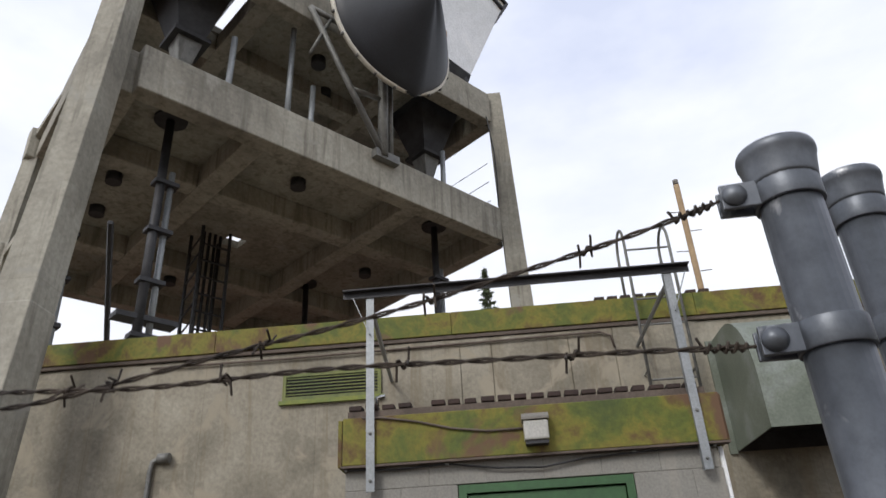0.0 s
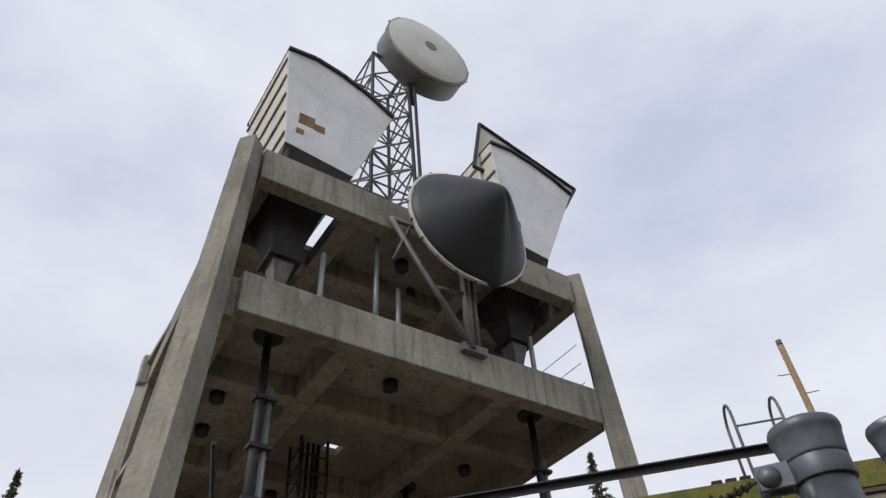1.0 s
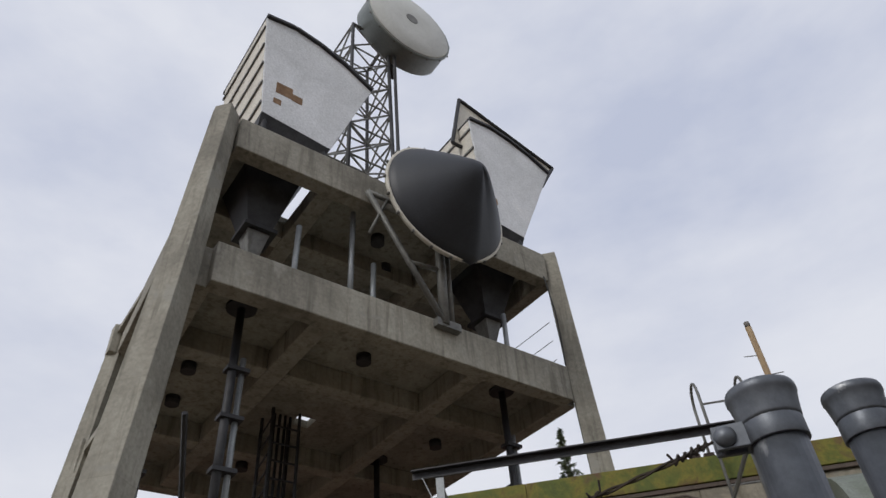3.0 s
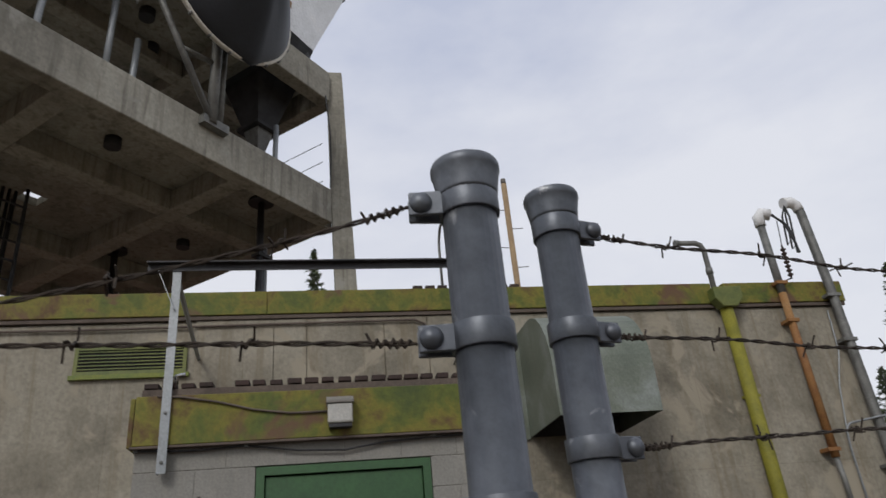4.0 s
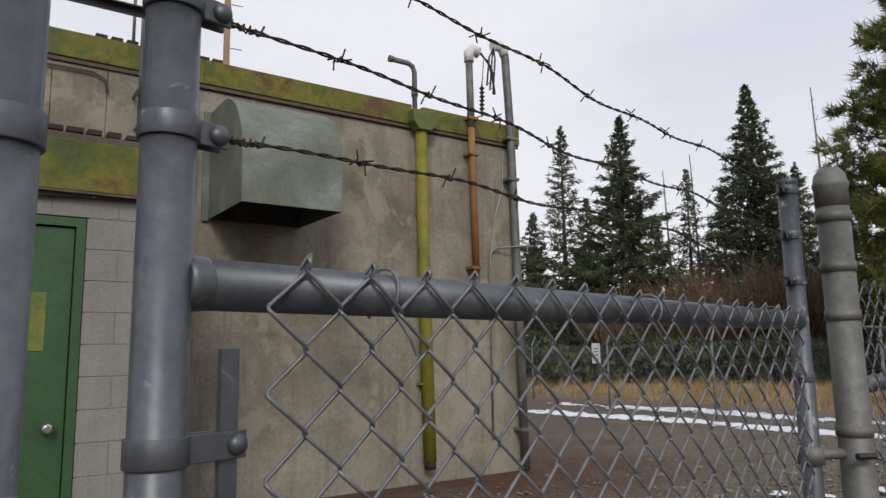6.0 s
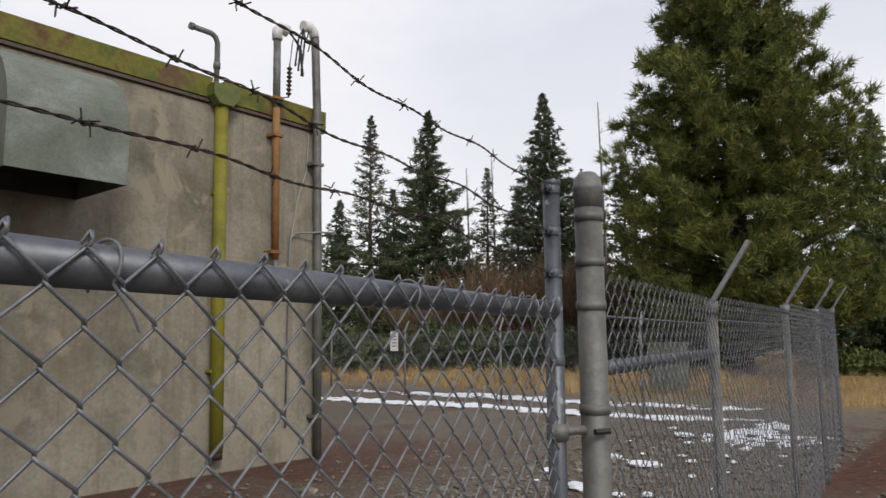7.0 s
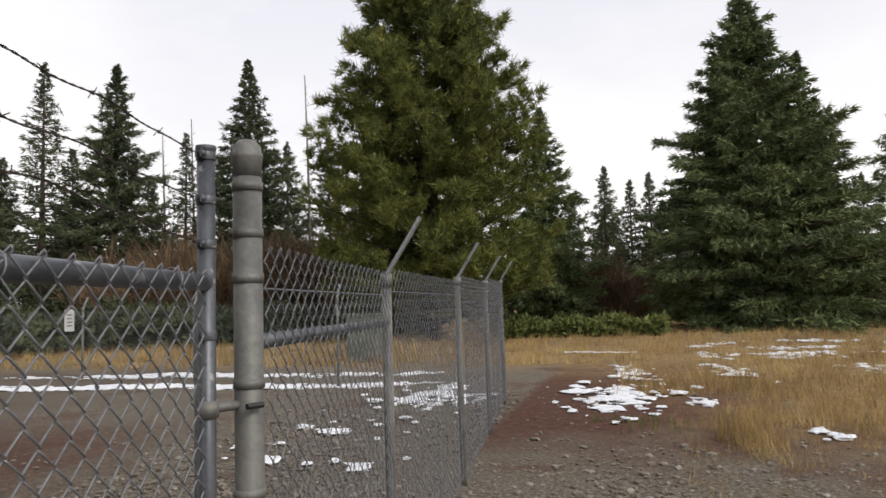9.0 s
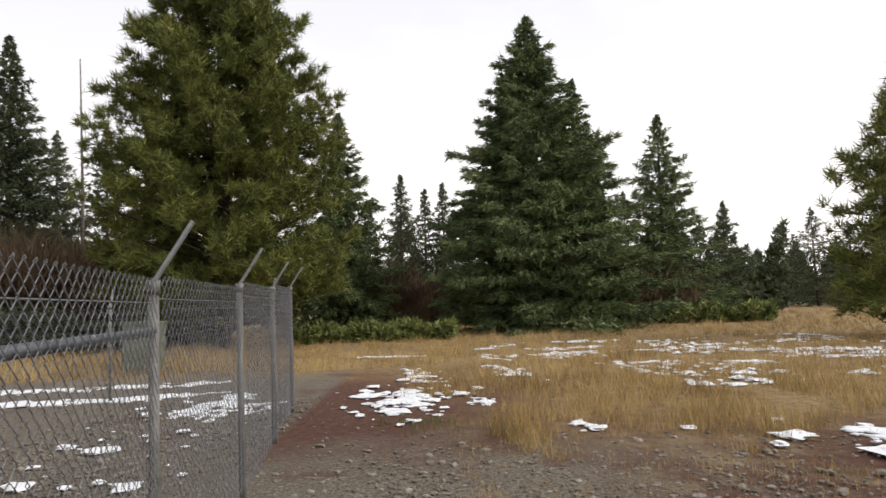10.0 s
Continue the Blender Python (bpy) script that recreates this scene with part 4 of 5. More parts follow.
def make_lattice_mast():
    m = thing("lattice_mast", "steel lattice mast rising above the tower", "mast", m=TP)
    cu, cv, z0, z1 = 4.2, 3.1, 11.42, 21.1
    lw = 0.7

    def corner(k, z):
        s = lw * (1 - 0.12 * (z - z0) / (z1 - z0))
        return Vector((cu + s * (1 if k in (1, 2) else -1), cv + s * (1 if k in (2, 3) else -1), z))

    for k in range(4):
        tubepart("leg", [corner(k, z0), corner(k, z1)], 0.055, DARKST, m, n=8)
    n = 8
    for i in range(n + 1):
        z = z0 + (z1 - z0) * i / n
        for k in range(4):
            tubepart("girt", [corner(k, z), corner((k + 1) % 4, z)], 0.03, WEATHERED, m, n=6)
            if i < n:
                zz = z0 + (z1 - z0) * (i + 1) / n
                tubepart("diagonal", [corner(k, z), corner((k + 1) % 4, zz)], 0.028, WEATHERED, m, n=6)
                tubepart("diagonal", [corner((k + 1) % 4, z), corner(k, zz)], 0.028, WEATHERED, m, n=6)
    tubepart("cable", [(cu + 0.76, cv - 0.8, 11.42), (cu + 0.76, cv - 0.75, 20.6)], 0.05, DARKST, m, n=8)
    d = thing("drum_dish", "large grey-green shrouded drum dish facing outward", "antenna", m=TP)
    c = Vector((5.27, 2.75, 21.75))
    bm = bmesh.new()
    lathe(bm, [(0.0, 1.2), (0.12, 1.45), (0.15, 1.5), (0.8, 1.5), (0.82, 1.54), (0.9, 1.54), (0.9, 1.5)], c, (0, -1, 0), 40)
    drum = part("drum", bm, DISHG, d, "grey-green metal shroud")
    bm = bmesh.new()
    lathe(bm, [(0.0, 1.49), (0.04, 1.45), (0.06, 0.6), (0.065, 0.02)], c + Vector((0, -0.9, 0)), (0, -1, 0), 40)
    part("cover", bm, DISHW, d, "pale grey membrane cover with a small emblem")
    bm = bmesh.new()
    lathe(bm, [(0.0, 0.22), (0.01, 0.2)], c + Vector((0.05, -0.966, 0.25)), (0, -1, 0), 20)
    part("emblem", bm, WEATHERED, d)
    for k in range(16):
        a = k * math.tau / 16
        p = c + Vector((1.545 * math.cos(a), -0.86, 1.545 * math.sin(a)))
        bm = bmesh.new()
        lathe(bm, [(0, 0.035), (0.03, 0.035)], p, (math.cos(a), 0, math.sin(a)), 6)
        part("clip", bm, WEATHERED, drum)
    for p in ((4.75, 2.6, 20.6), (4.8, 3.6, 21.0), (4.75, 2.5, 21.1), (3.6, 2.5, 21.1)):
        tubepart("mount_arm", [Vector(p), c + Vector((-0.3 if p[0] < 5 else 0.3, 0.05, -0.9 if p[2] < 21 else -0.1))], 0.06, DARKST, d, n=8)
    tubepart("mount_pipe", [(5.3, 2.95, 20.2), (5.3, 2.95, 22.5)], 0.08, DARKST, d, n=10)
    tubepart("mount_arm", [(4.8, 2.5, 20.3), (5.3, 2.95, 20.3)], 0.06, DARKST, d, n=8)


make_lattice_mast()


def make_utility_pole():
    p = thing("utility_pole", "pale weathered wooden pole with climbing steps", "utility pole")
    x, y = 4.82, 15.57
    tubepart("shaft", [(x, y, -0.3), (x, y, 11.1)], 0.075, WOODP, p, n=14)
    tubepart("cap", [(x, y, 11.1), (x, y, 11.25)], 0.07, SNAG, p, n=14)
    for k in range(7):
        z = 7.0 + k * 0.55
        s = 1 if k % 2 else -1
        tubepart("step", [(x, y, z), (x + s * 0.36, y, z + 0.02)], 0.012, WEATHERED, p, n=5)


make_utility_pole()


def make_wall_fixtures():
    c = thing("wall_stub_pipe", "grey conduit with an elbow rising on the concrete wall", "conduit")
    tubepart("conduit", [(-3.75, WY - 0.04, 0.2), (-3.78, WY - 0.04, 3.05), (-3.76, WY - 0.04, 3.15), (-3.68, WY - 0.04, 3.18)], 0.025, WEATHERED, c, n=10)
    tubepart("elbow_box", [(-3.7, WY - 0.05, 3.18), (-3.58, WY - 0.05, 3.18)], 0.05, WEATHERED, c, n=10)
    for z in (1.2, 2.5):
        boxpart("strap", (-3.83, -3.73, WY - 0.07, WY - 0.001, z, z + 0.03), WEATHERED, c)
    d = thing("corner_conduit", "pale conduit running down beside the porch corner", "conduit")
    tubepart("conduit", [(1.303, VY + 0.03, -0.05), (1.303, VY + 0.03, 2.55)], 0.018, SIGNW, d, n=8)
    k = thing("utility_cabinet", "pale green utility cabinet standing behind the fence", "cabinet")
    boxpart("body", (18.2, 18.8, 6.8, 7.7, -0.05, 1.24), HOODM, k, "", 0.02)
    boxpart("lid", (18.17, 18.83, 6.77, 7.73, 1.244, 1.3), HOODM, k, "", 0.01)
    boxpart("door", (18.185, 18.198, 6.87, 7.63, 0.1, 1.15), HOODM, k, "", 0.004)


make_wall_fixtures()

# ---- gate and fence ----
P1, P2 = Vector((0.018, 0.315, 0)), Vector((0.137, 0.443, 0))
HU, GP = Vector((1.625, 0.757, 0)), Vector((1.732, 0.708, 0))
GDIR = (HU - P2).normalized()
LDIR = Vector((-0.997, 0.08, 0)).normalized()
PR = 0.0215
BANDS_R, BANDS_L = (1.893, 1.784, 1.676), (1.849, 1.739, 1.62)
RAIL_R, RAIL_L = 1.553, 1.503
PITCH, RISE = 0.074, 0.070


def make_cap(bm, c, r, z, flare=1.2):
    f = flare / 1.2
    lathe(bm, [(0, r * 1.04), (0.0, r * 1.12 * f), (0.003, r * 1.14 * f), (0.012, r * 1.2 * f), (0.021, r * 1.27 * f), (0.0225, r * 1.31 * f), (0.027, r * 1.315 * f), (0.0295, r * 1.27 * f), (0.031, r * 1.15), (0.0335, r * 0.7), (0.0345, 0.002)], (c.x, c.y, z - 0.0335), (0, 0, 1), 36)


def make_band(parent, c, r, z, d, name="band", h=0.02, reach=0.026):
    """A pressed ring with two ears and a round-headed bolt, pointing along d."""
    bm = bmesh.new()
    lathe(bm, [(-h / 2, r * 1.02), (-h / 2, r * 1.12), (h / 2, r * 1.12), (h / 2, r * 1.02)], (c.x, c.y, z), (0, 0, 1), 28)
    ob = part(name, bm, GALV, parent, "", 0.0008)
    side = Vector((-d.y, d.x, 0))
    for s in (-1, 1):
        bm = bmesh.new()
        a = c + d * (r * 0.7) + side * (s * 0.008)
        b = c + d * (r + reach) + side * (s * 0.006)
        w = side * 0.0018
        vs = []
        for p in (a - w, a + w, b + w, b - w):
            for zz in (z - h / 2, z + h / 2):
                vs.append(bm.verts.new((p.x, p.y, zz)))
        for q in ((0, 2, 4, 6), (1, 7, 5, 3), (0, 1, 3, 2), (2, 3, 5, 4), (4, 5, 7, 6), (6, 7, 1, 0)):
            bm.faces.new([vs[i] for i in q])
        part("ear", bm, GALV, ob, "", 0.0008)
    e = c + d * (r + reach - 0.009)
    bm = bmesh.new()
    lathe(bm, [(-0.008, 0.0045), (0.008, 0.0045), (0.008, 0.0088), (0.0105, 0.0086), (0.013, 0.007), (0.015, 0.0034), (0.0155, 0.0005)], (e.x, e.y, z), -side if side.y > 0 else side, 16)
    part("bolt", bm, GALV, ob, "round-headed carriage bolt")
    return ob


def zigzag_mesh(height, sign, radius, sides, closed_top):
    """One chain-link wire: a flat spiral that turns back and forth, hooked over at its top end."""
    n = int(height / (RISE / 2))
    pts = []
    if closed_top:
        pts += [(sign * PITCH * 0.19, 0.004, 0.001), (sign * PITCH * 0.235, -0.004, 0.012), (sign * PITCH * 0.25, -0.006, 0.004)]
    for i in range(n + 1):
        s = sign if i % 2 == 0 else -sign
        z = -i * RISE / 2
        if not closed_top or i:
            pts.append((s * PITCH * 0.235, -0.0028 * s, z + RISE * 0.05))
        pts.append((s * PITCH * 0.262, 0.0, z))
        pts.append((s * PITCH * 0.235, 0.0028 * s, z - RISE * 0.05))
    bm = bmesh.new()
    tube(bm, pts, radius, sides, cap=False)
    return mesh_of("link_wire", bm, WIRE)


def hang_fabric(parent, start, along, length, top, height, radius=0.0019, sides=6, offset=0.0, phase=0):
    """Chain-link fabric as single wires from start along a direction."""
    meshes = (zigzag_mesh(height, 1, radius, sides, True), zigzag_mesh(height, -1, radius, sides, True))
    face = Vector((along.y, -along.x, 0)) * offset
    turn = math.degrees(math.atan2(along.y, along.x))
    rng = random.Random(int(length * 1000))
    count = int(length / (PITCH / 2))
    for i in range(count):
        c = start + along * ((i + 0.5) * PITCH / 2) + face
        ob = part("link_wire", meshes[(i + phase) % 2], None, parent)
        ob.matrix_world = pose(c.x, c.y, top + rng.uniform(-0.002, 0.002), rng.uniform(-0.4, 0.4), 0, turn)


def make_leaf(name, post, d, length, side_label, RAILZ, bands, zt):
    g = thing(name, f"galvanised chain-link gate leaf with barbed wire extension, {side_label}", "gate", "double drive gate")
    tubepart("meeting_upright", [(post.x, post.y, 0.1), (post.x, post.y, zt - 0.05)], PR, GALV, g, "scratched galvanised pipe upright", 28)
    bm = bmesh.new()
    make_cap(bm, post, PR, zt)
    part("cap", bm, GALV, g, "domed pipe cap")
    end = post + d * length
    tubepart("hinge_upright", [(end.x, end.y, 0.1), (end.x, end.y, zt - 0.07)], PR, GALV, g, n=20)
    bm = bmesh.new()
    make_cap(bm, end, PR, zt - 0.045, 1.06)
    part("cap", bm, GALV, g)
    a, b = post + d * (PR * 0.9), end - d * (PR * 0.9)
    tubepart("top_rail", [(a.x, a.y, RAILZ), (b.x, b.y, RAILZ)], 0.0215, GALV, g, "galvanised top rail", 24)
    tubepart("bottom_rail", [(a.x, a.y, 0.14), (b.x, b.y, 0.14)], 0.0215, GALV, g, n=16)
    # rough weld beads where the rails meet the uprights
    rng = random.Random(5)
    for e, s in ((a, 1), (b, -1)):
        bm = bmesh.new()
        lathe(bm, [(-0.006, 0.0218), (0.0, 0.0228), (0.004, 0.0226), (0.008, 0.0222), (0.013, 0.0219), (0.018, 0.0205)], (e.x, e.y, RAILZ), d * s, 40)
        for v in bm.verts:
            v.co += Vector((noise.noise(v.co * 160), noise.noise(v.co * 160 + Vector((5, 0, 0))), noise.noise(v.co * 160 + Vector((0, 9, 0))))) * 0.0007
        part("weld_bead", bm, GALV, g, "rough weld bead")
    for z in bands:
        make_band(g, post, PR, z, d)
        make_band(g, end, PR, z - 0.03, -d)
    for z in (RAILZ - 0.128, 0.75, 0.3):
        make_band(g, post, PR, z, d, "brace_band", 0.022, 0.05)
        make_band(g, end, PR, z, -d, "brace_band", 0.022, 0.03)
    for c, s in ((post, 1), (end, -1)):
        q = c + d * (s * 0.058)
        nrm = Vector((d.y, -d.x, 0)) * 0.004
        bm = bmesh.new()
        m = pose(q.x, q.y, 0, 0, 0, math.degrees(math.atan2(d.y, d.x)))
        box(bm, -0.008, 0.008, -0.003, 0.003, 0.12, RAILZ - 0.052, m)
        part("tension_bar", bm, GALV, g, "flat tension bar")
    hang_fabric(g, post + d * 0.079, d, length - 0.135, RAILZ + 0.016, 1.45, 0.0020, 8, 0.0255 if d.x > 0 else -0.0255)
    for k in range(3):
        q = post + d * (0.22 + 0.55 * k) + Vector((d.y, -d.x, 0)) * (0.005 if d.x > 0 else -0.005)
        bm = bmesh.new()
        m = pose(q.x, q.y, RAILZ, 0, 0, math.degrees(math.atan2(d.y, d.x)))
        pts = [m @ Vector((0.004 * math.sin(t_), 0.026 * math.cos(t_), 0.026 * math.sin(t_))) for t_ in [radians(x) for x in range(-60, 240, 20)]]
        tube(bm, pts + [m @ Vector((0.012, -0.03, -0.045)), m @ Vector((0.02, -0.03, -0.06))], 0.0017, 6)
        part("tie_wire", bm, WIRE, g)
    return g


RIGHT_LEAF = make_leaf("gate_leaf", P2, GDIR, (HU - P2).length, "beside the entrance", RAIL_R, BANDS_R, 1.936)
LEFT_LEAF = make_leaf("gate_leaf", P1, LDIR, 1.62, "meeting its twin", RAIL_L, BANDS_L, 1.889)


def make_barbed(a, b, sag, seed, first=0.05, step=0.125):
    w = thing("barbed_wire", "rusty twisted barbed wire strand stretched along the fence", "barbed wire", "barbed wire strands")
    a, b = Vector(a), Vector(b)
    ln = (b - a).length
    d = (b - a).normalized()
    s, u = ring_frame(d)
    rng = random.Random(seed)

    def at(x):
        f = x / ln
        wav = 0.004 * math.sin(x * 9 + seed) + 0.003 * math.sin(x * 23 + seed * 2)
        return a + d * x + Vector((0, 0, -4 * sag * f * (1 - f) + wav * math.sin(math.pi * f))) + s * (wav * 0.6)

    n = max(40, min(int(ln / 0.006), 420))
    for ph in (0, math.pi):
        pts = []
        for i in range(n + 1):
            x = ln * i / n
            t_ = x / 0.048 * math.tau / 1.0 + ph
            pts.append(at(x) + (s * math.cos(t_) + u * math.sin(t_)) * 0.00125)
        bm = bmesh.new()
        tube(bm, pts, 0.00115, 5)
        part("strand", bm, RUSTW, w)
    # wrapped tail at the near end
    bm = bmesh.new()
    tube(bm, [at(0.004 + 0.03 * i / 36) + (s * math.cos(i * 0.9) + u * math.sin(i * 0.9)) * (0.0030 + 0.0008 * math.sin(i * 2.1)) for i in range(37)] + [at(0.037) + u * 0.008], 0.0011, 5)
    part("wrapped_tail", bm, RUSTW, w)
    x = first
    while x < ln - 0.03:
        c = at(x)
        roll = rng.uniform(0, math.tau)
        p, q = s * math.cos(roll) + u * math.sin(roll), -s * math.sin(roll) + u * math.cos(roll)
        bm = bmesh.new()
        for e, t0 in ((p, 0.0), (q, 0.6)):
            f = p if e is q else q
            coil = [c + d * (-0.004 + 0.0012 * k) + (p * math.cos(t0 + k * 0.9) + q * math.sin(t0 + k * 0.9)) * 0.0032 for k in range(8)]
            tube(bm, [c + e * 0.0125 - d * 0.005] + coil + [c - e * 0.0125 + d * 0.006], 0.00095, 5)
        part("barb", bm, RUSTW, w)
        x += step * rng.uniform(0.93, 1.07)
    return w


for k in range(3):
    z = BANDS_R[k]
    e1, e2 = P2 + GDIR * 0.048, HU - GDIR * 0.06
    make_barbed((e1.x, e1.y, z), (e2.x, e2.y, z - 0.03), (0.004, -0.004, -0.03)[k], 11 + k, 0.09 + 0.03 * k)
    z = BANDS_L[k]
    e1, e2 = P1 + LDIR * 0.048, P1 + LDIR * 1.56
    make_barbed((e1.x, e1.y, z), (e2.x, e2.y, z + (-0.01, 0.03, 0.02)[k]), (0.10, -0.012, -0.03)[k], 31 + k, 0.10 + 0.02 * k)


def make_gate_post(c, label):
    g = thing("gate_post", label, "fence post", "gate posts")
    tubepart("pipe", [(c.x, c.y, -0.2), (c.x, c.y, 1.87)], 0.0365, WEATHERED, g, n=24)
    bm = bmesh.new()
    lathe(bm, [(0, 0.0375), (0.045, 0.038), (0.05, 0.0405), (0.058, 0.0405), (0.062, 0.0375), (0.08, 0.035), (0.096, 0.022), (0.1, 0.002)], (c.x, c.y, 1.825), (0, 0, 1), 24)
    part("cap", bm, WEATHERED, g, "domed cap")
    for z in (1.80, 1.68, 1.565, 1.30, 1.03, 0.6):
        bm = bmesh.new()
        lathe(bm, [(-0.012, 0.037), (-0.012, 0.0395), (0.012, 0.0395), (0.012, 0.037)], (c.x, c.y, z), (0, 0, 1), 24)
        part("band", bm, WEATHERED, g)
    q = c + Vector((0.048, 0.012, 0))
    boxpart("tension_bar", (q.x - 0.004, q.x + 0.004, q.y - 0.008, q.y + 0.008, 0.05, 1.62), WEATHERED, g)
    return g


make_gate_post(GP, "grey galvanised gate post with domed cap and bands")
HL = P1 + LDIR * 1.71
make_gate_post(HL, "grey galvanised gate post with domed cap and bands")


def make_hinge(z, c, e, leaf):
    bm = bmesh.new()
    lathe(bm, [(-0.02, 0.024), (-0.02, 0.028), (0.02, 0.028), (0.02, 0.024)], (e.x, e.y, z), (0, 0, 1), 16)
    h = part("hinge", bm, WEATHERED, leaf, "rusty bolt-on hinge collar")
    tubepart("pintle", [(c.x, c.y, z), (e.x, e.y, z)], 0.012, WEATHERED, h, n=8)
    tubepart("bolt", [(c.x - 0.06, c.y - 0.03, z), (c.x - 0.02, c.y - 0.05, z)], 0.008, DARKST, h, n=6)


for zz in (1.25, 0.35):
    make_hinge(zz, GP, HU, RIGHT_LEAF)

LINE = [Vector((3.52, 1.0, 0)), Vector((5.85, 1.235, 0)), Vector((8.2, 1.515, 0)), Vector((10.5, 1.79, 0))]
TOPS = (1.63, 1.69, 1.73, 1.80)


def make_line_post(c, arm, top=1.65):
    p = thing("line_post", "slim galvanised fence post with a raked barbed wire arm", "fence post", "line posts of the fence")
    tubepart("pipe", [(c.x, c.y, -0.2), (c.x, c.y, top)], 0.026, WEATHERED, p, n=14)
    tubepart("arm_collar", [(c.x, c.y, top - 0.05), (c.x, c.y, top + 0.02)], 0.032, WEATHERED, p, n=14)
    bm = bmesh.new()
    m = look((c.x, c.y, top), Vector((c.x, c.y, top)) + Vector(arm))
    ln = Vector(arm).length
    box(bm, -0.018, 0.018, -0.004, 0.004, -ln, 0.02, m)
    box(bm, -0.018, -0.013, 0.0045, 0.02, -ln, 0.02, m)
    part("arm", bm, STEEL, p, "raked sheet-steel barb arm")
    return p


for i, c in enumerate(LINE):
    make_line_post(c, (0.02, -0.19, 0.3), TOPS[i])


def make_fabric_panel(a, b, top, height, label, radius=0.0019):
    f = thing("fence_panel", label, "chain-link fence", "chain-link fence panels")
    d = (b - a).normalized()
    hang_fabric(f, a + d * 0.04, d, (b - a).length - 0.08, top, height, radius, 4, 0.03)
    tubepart("tension_wire", [(a.x, a.y, top - 0.1), (b.x, b.y, top - 0.1)], 0.003, WIRE, f, n=5)
    tubepart("tension_wire", [(a.x, a.y, 0.08), (b.x, b.y, 0.08)], 0.003, WIRE, f, n=5)
    return f


FENCE = [GP] + LINE
for a, b, zt_ in zip(FENCE, FENCE[1:], (1.64, 1.66, 1.71, 1.765)):
    make_fabric_panel(a, b, zt_, zt_ - 0.05, "slack galvanised chain-link fence panel between posts")
br = thing("brace_rail", "galvanised horizontal brace rail of the fence", "fence rail")
tubepart("pipe", [(GP.x + 0.04, GP.y + 0.006, 1.40), (LINE[0].x - 0.02, LINE[0].y, 1.40)], 0.021, GALV, br, n=14)
for a, b in zip(LINE, LINE[1:]):
    t_ = thing("arm_wire", "thin wire along the barb arms", "barbed wire", "arm wires")
    tubepart("strand", [(a.x + 0.01, a.y - 0.12, 1.84), ((a.x + b.x) / 2, (a.y + b.y) / 2 - 0.12, 1.80), (b.x + 0.01, b.y - 0.12, 1.84)], 0.002, RUSTW, t_, n=4)

# far side of the compound
BACK = [LINE[-1], Vector((12.6, 5.4, 0)), Vector((13.5, 9.2, 0)), Vector((14.4, 13.0, 0)), Vector((15.3, 17.0, 0)), Vector((16.2, 21.0, 0))]
for c in BACK[1:]:
    make_line_post(c, (0.2, 0.03, 0.3))


def make_far_fabric(a, b):
    f = thing("fence_panel", "distant galvanised chain-link fence panel", "chain-link fence", "chain-link fence panels")
    d = (b - a).normalized()
    meshes = (zigzag_mesh(1.55, 1, 0.0014, 3, False), zigzag_mesh(1.55, -1, 0.0014, 3, False))
    verts, faces = [], []
    count = int((b - a).length / (PITCH / 2))
    for i in range(count):
        c = a + d * ((i + 0.5) * PITCH / 2)
        m = pose(c.x, c.y, 1.62, 0, 0, math.degrees(math.atan2(d.y, d.x)))
        k = len(verts)
        me = meshes[i % 2]
        verts += [m @ v.co for v in me.vertices]
        faces += [[k + j for j in p.vertices] for p in me.polygons]
    tagged(part("fabric", raw_mesh("fabric", verts, faces, WIRE), None, f), kind="stuff")


for a, b in zip(BACK, BACK[1:]):
    make_far_fabric(a, b)
hs = thing("hanging_sign", "small white notice hanging on the far fence", "sign")
sp = BACK[3] + (BACK[4] - BACK[3]) * 0.12
boxpart("plate", (sp.x - 0.03, sp.x - 0.024, sp.y - 0.15, sp.y + 0.15, 1.12, 1.66), SIGNW, hs)
for k in range(4):
    boxpart("text_bar", (sp.x - 0.034, sp.x - 0.0305, sp.y - 0.08, sp.y + 0.07, 1.24 + 0.09 * k, 1.27 + 0.09 * k), SIGNG, hs)


# ---- trees ----
def build_tris(verts, tri_n):
    return [(3 * i, 3 * i + 1, 3 * i + 2) for i in range(tri_n)]


def needle_tris(rs, centre, out_dir, count, length, width, spread):
    """Slim triangles that fan out round a direction: arrays of corners."""
    d = rs.normal(size=(count, 3)) * spread + out_dir
    d /= np.linalg.norm(d, axis=1, keepdims=True)
    side = np.cross(d, rs.normal(size=(count, 3)))
    side /= np.linalg.norm(side, axis=1, keepdims=True) + 1e-9
    ln = length * rs.uniform(0.6, 1.2, (count, 1))
    b = centre + rs.normal(size=(count, 3)) * length * 0.18
    return np.stack([b - side * width / 2, b + side * width / 2, b + d * ln], 1).reshape(-1, 3)


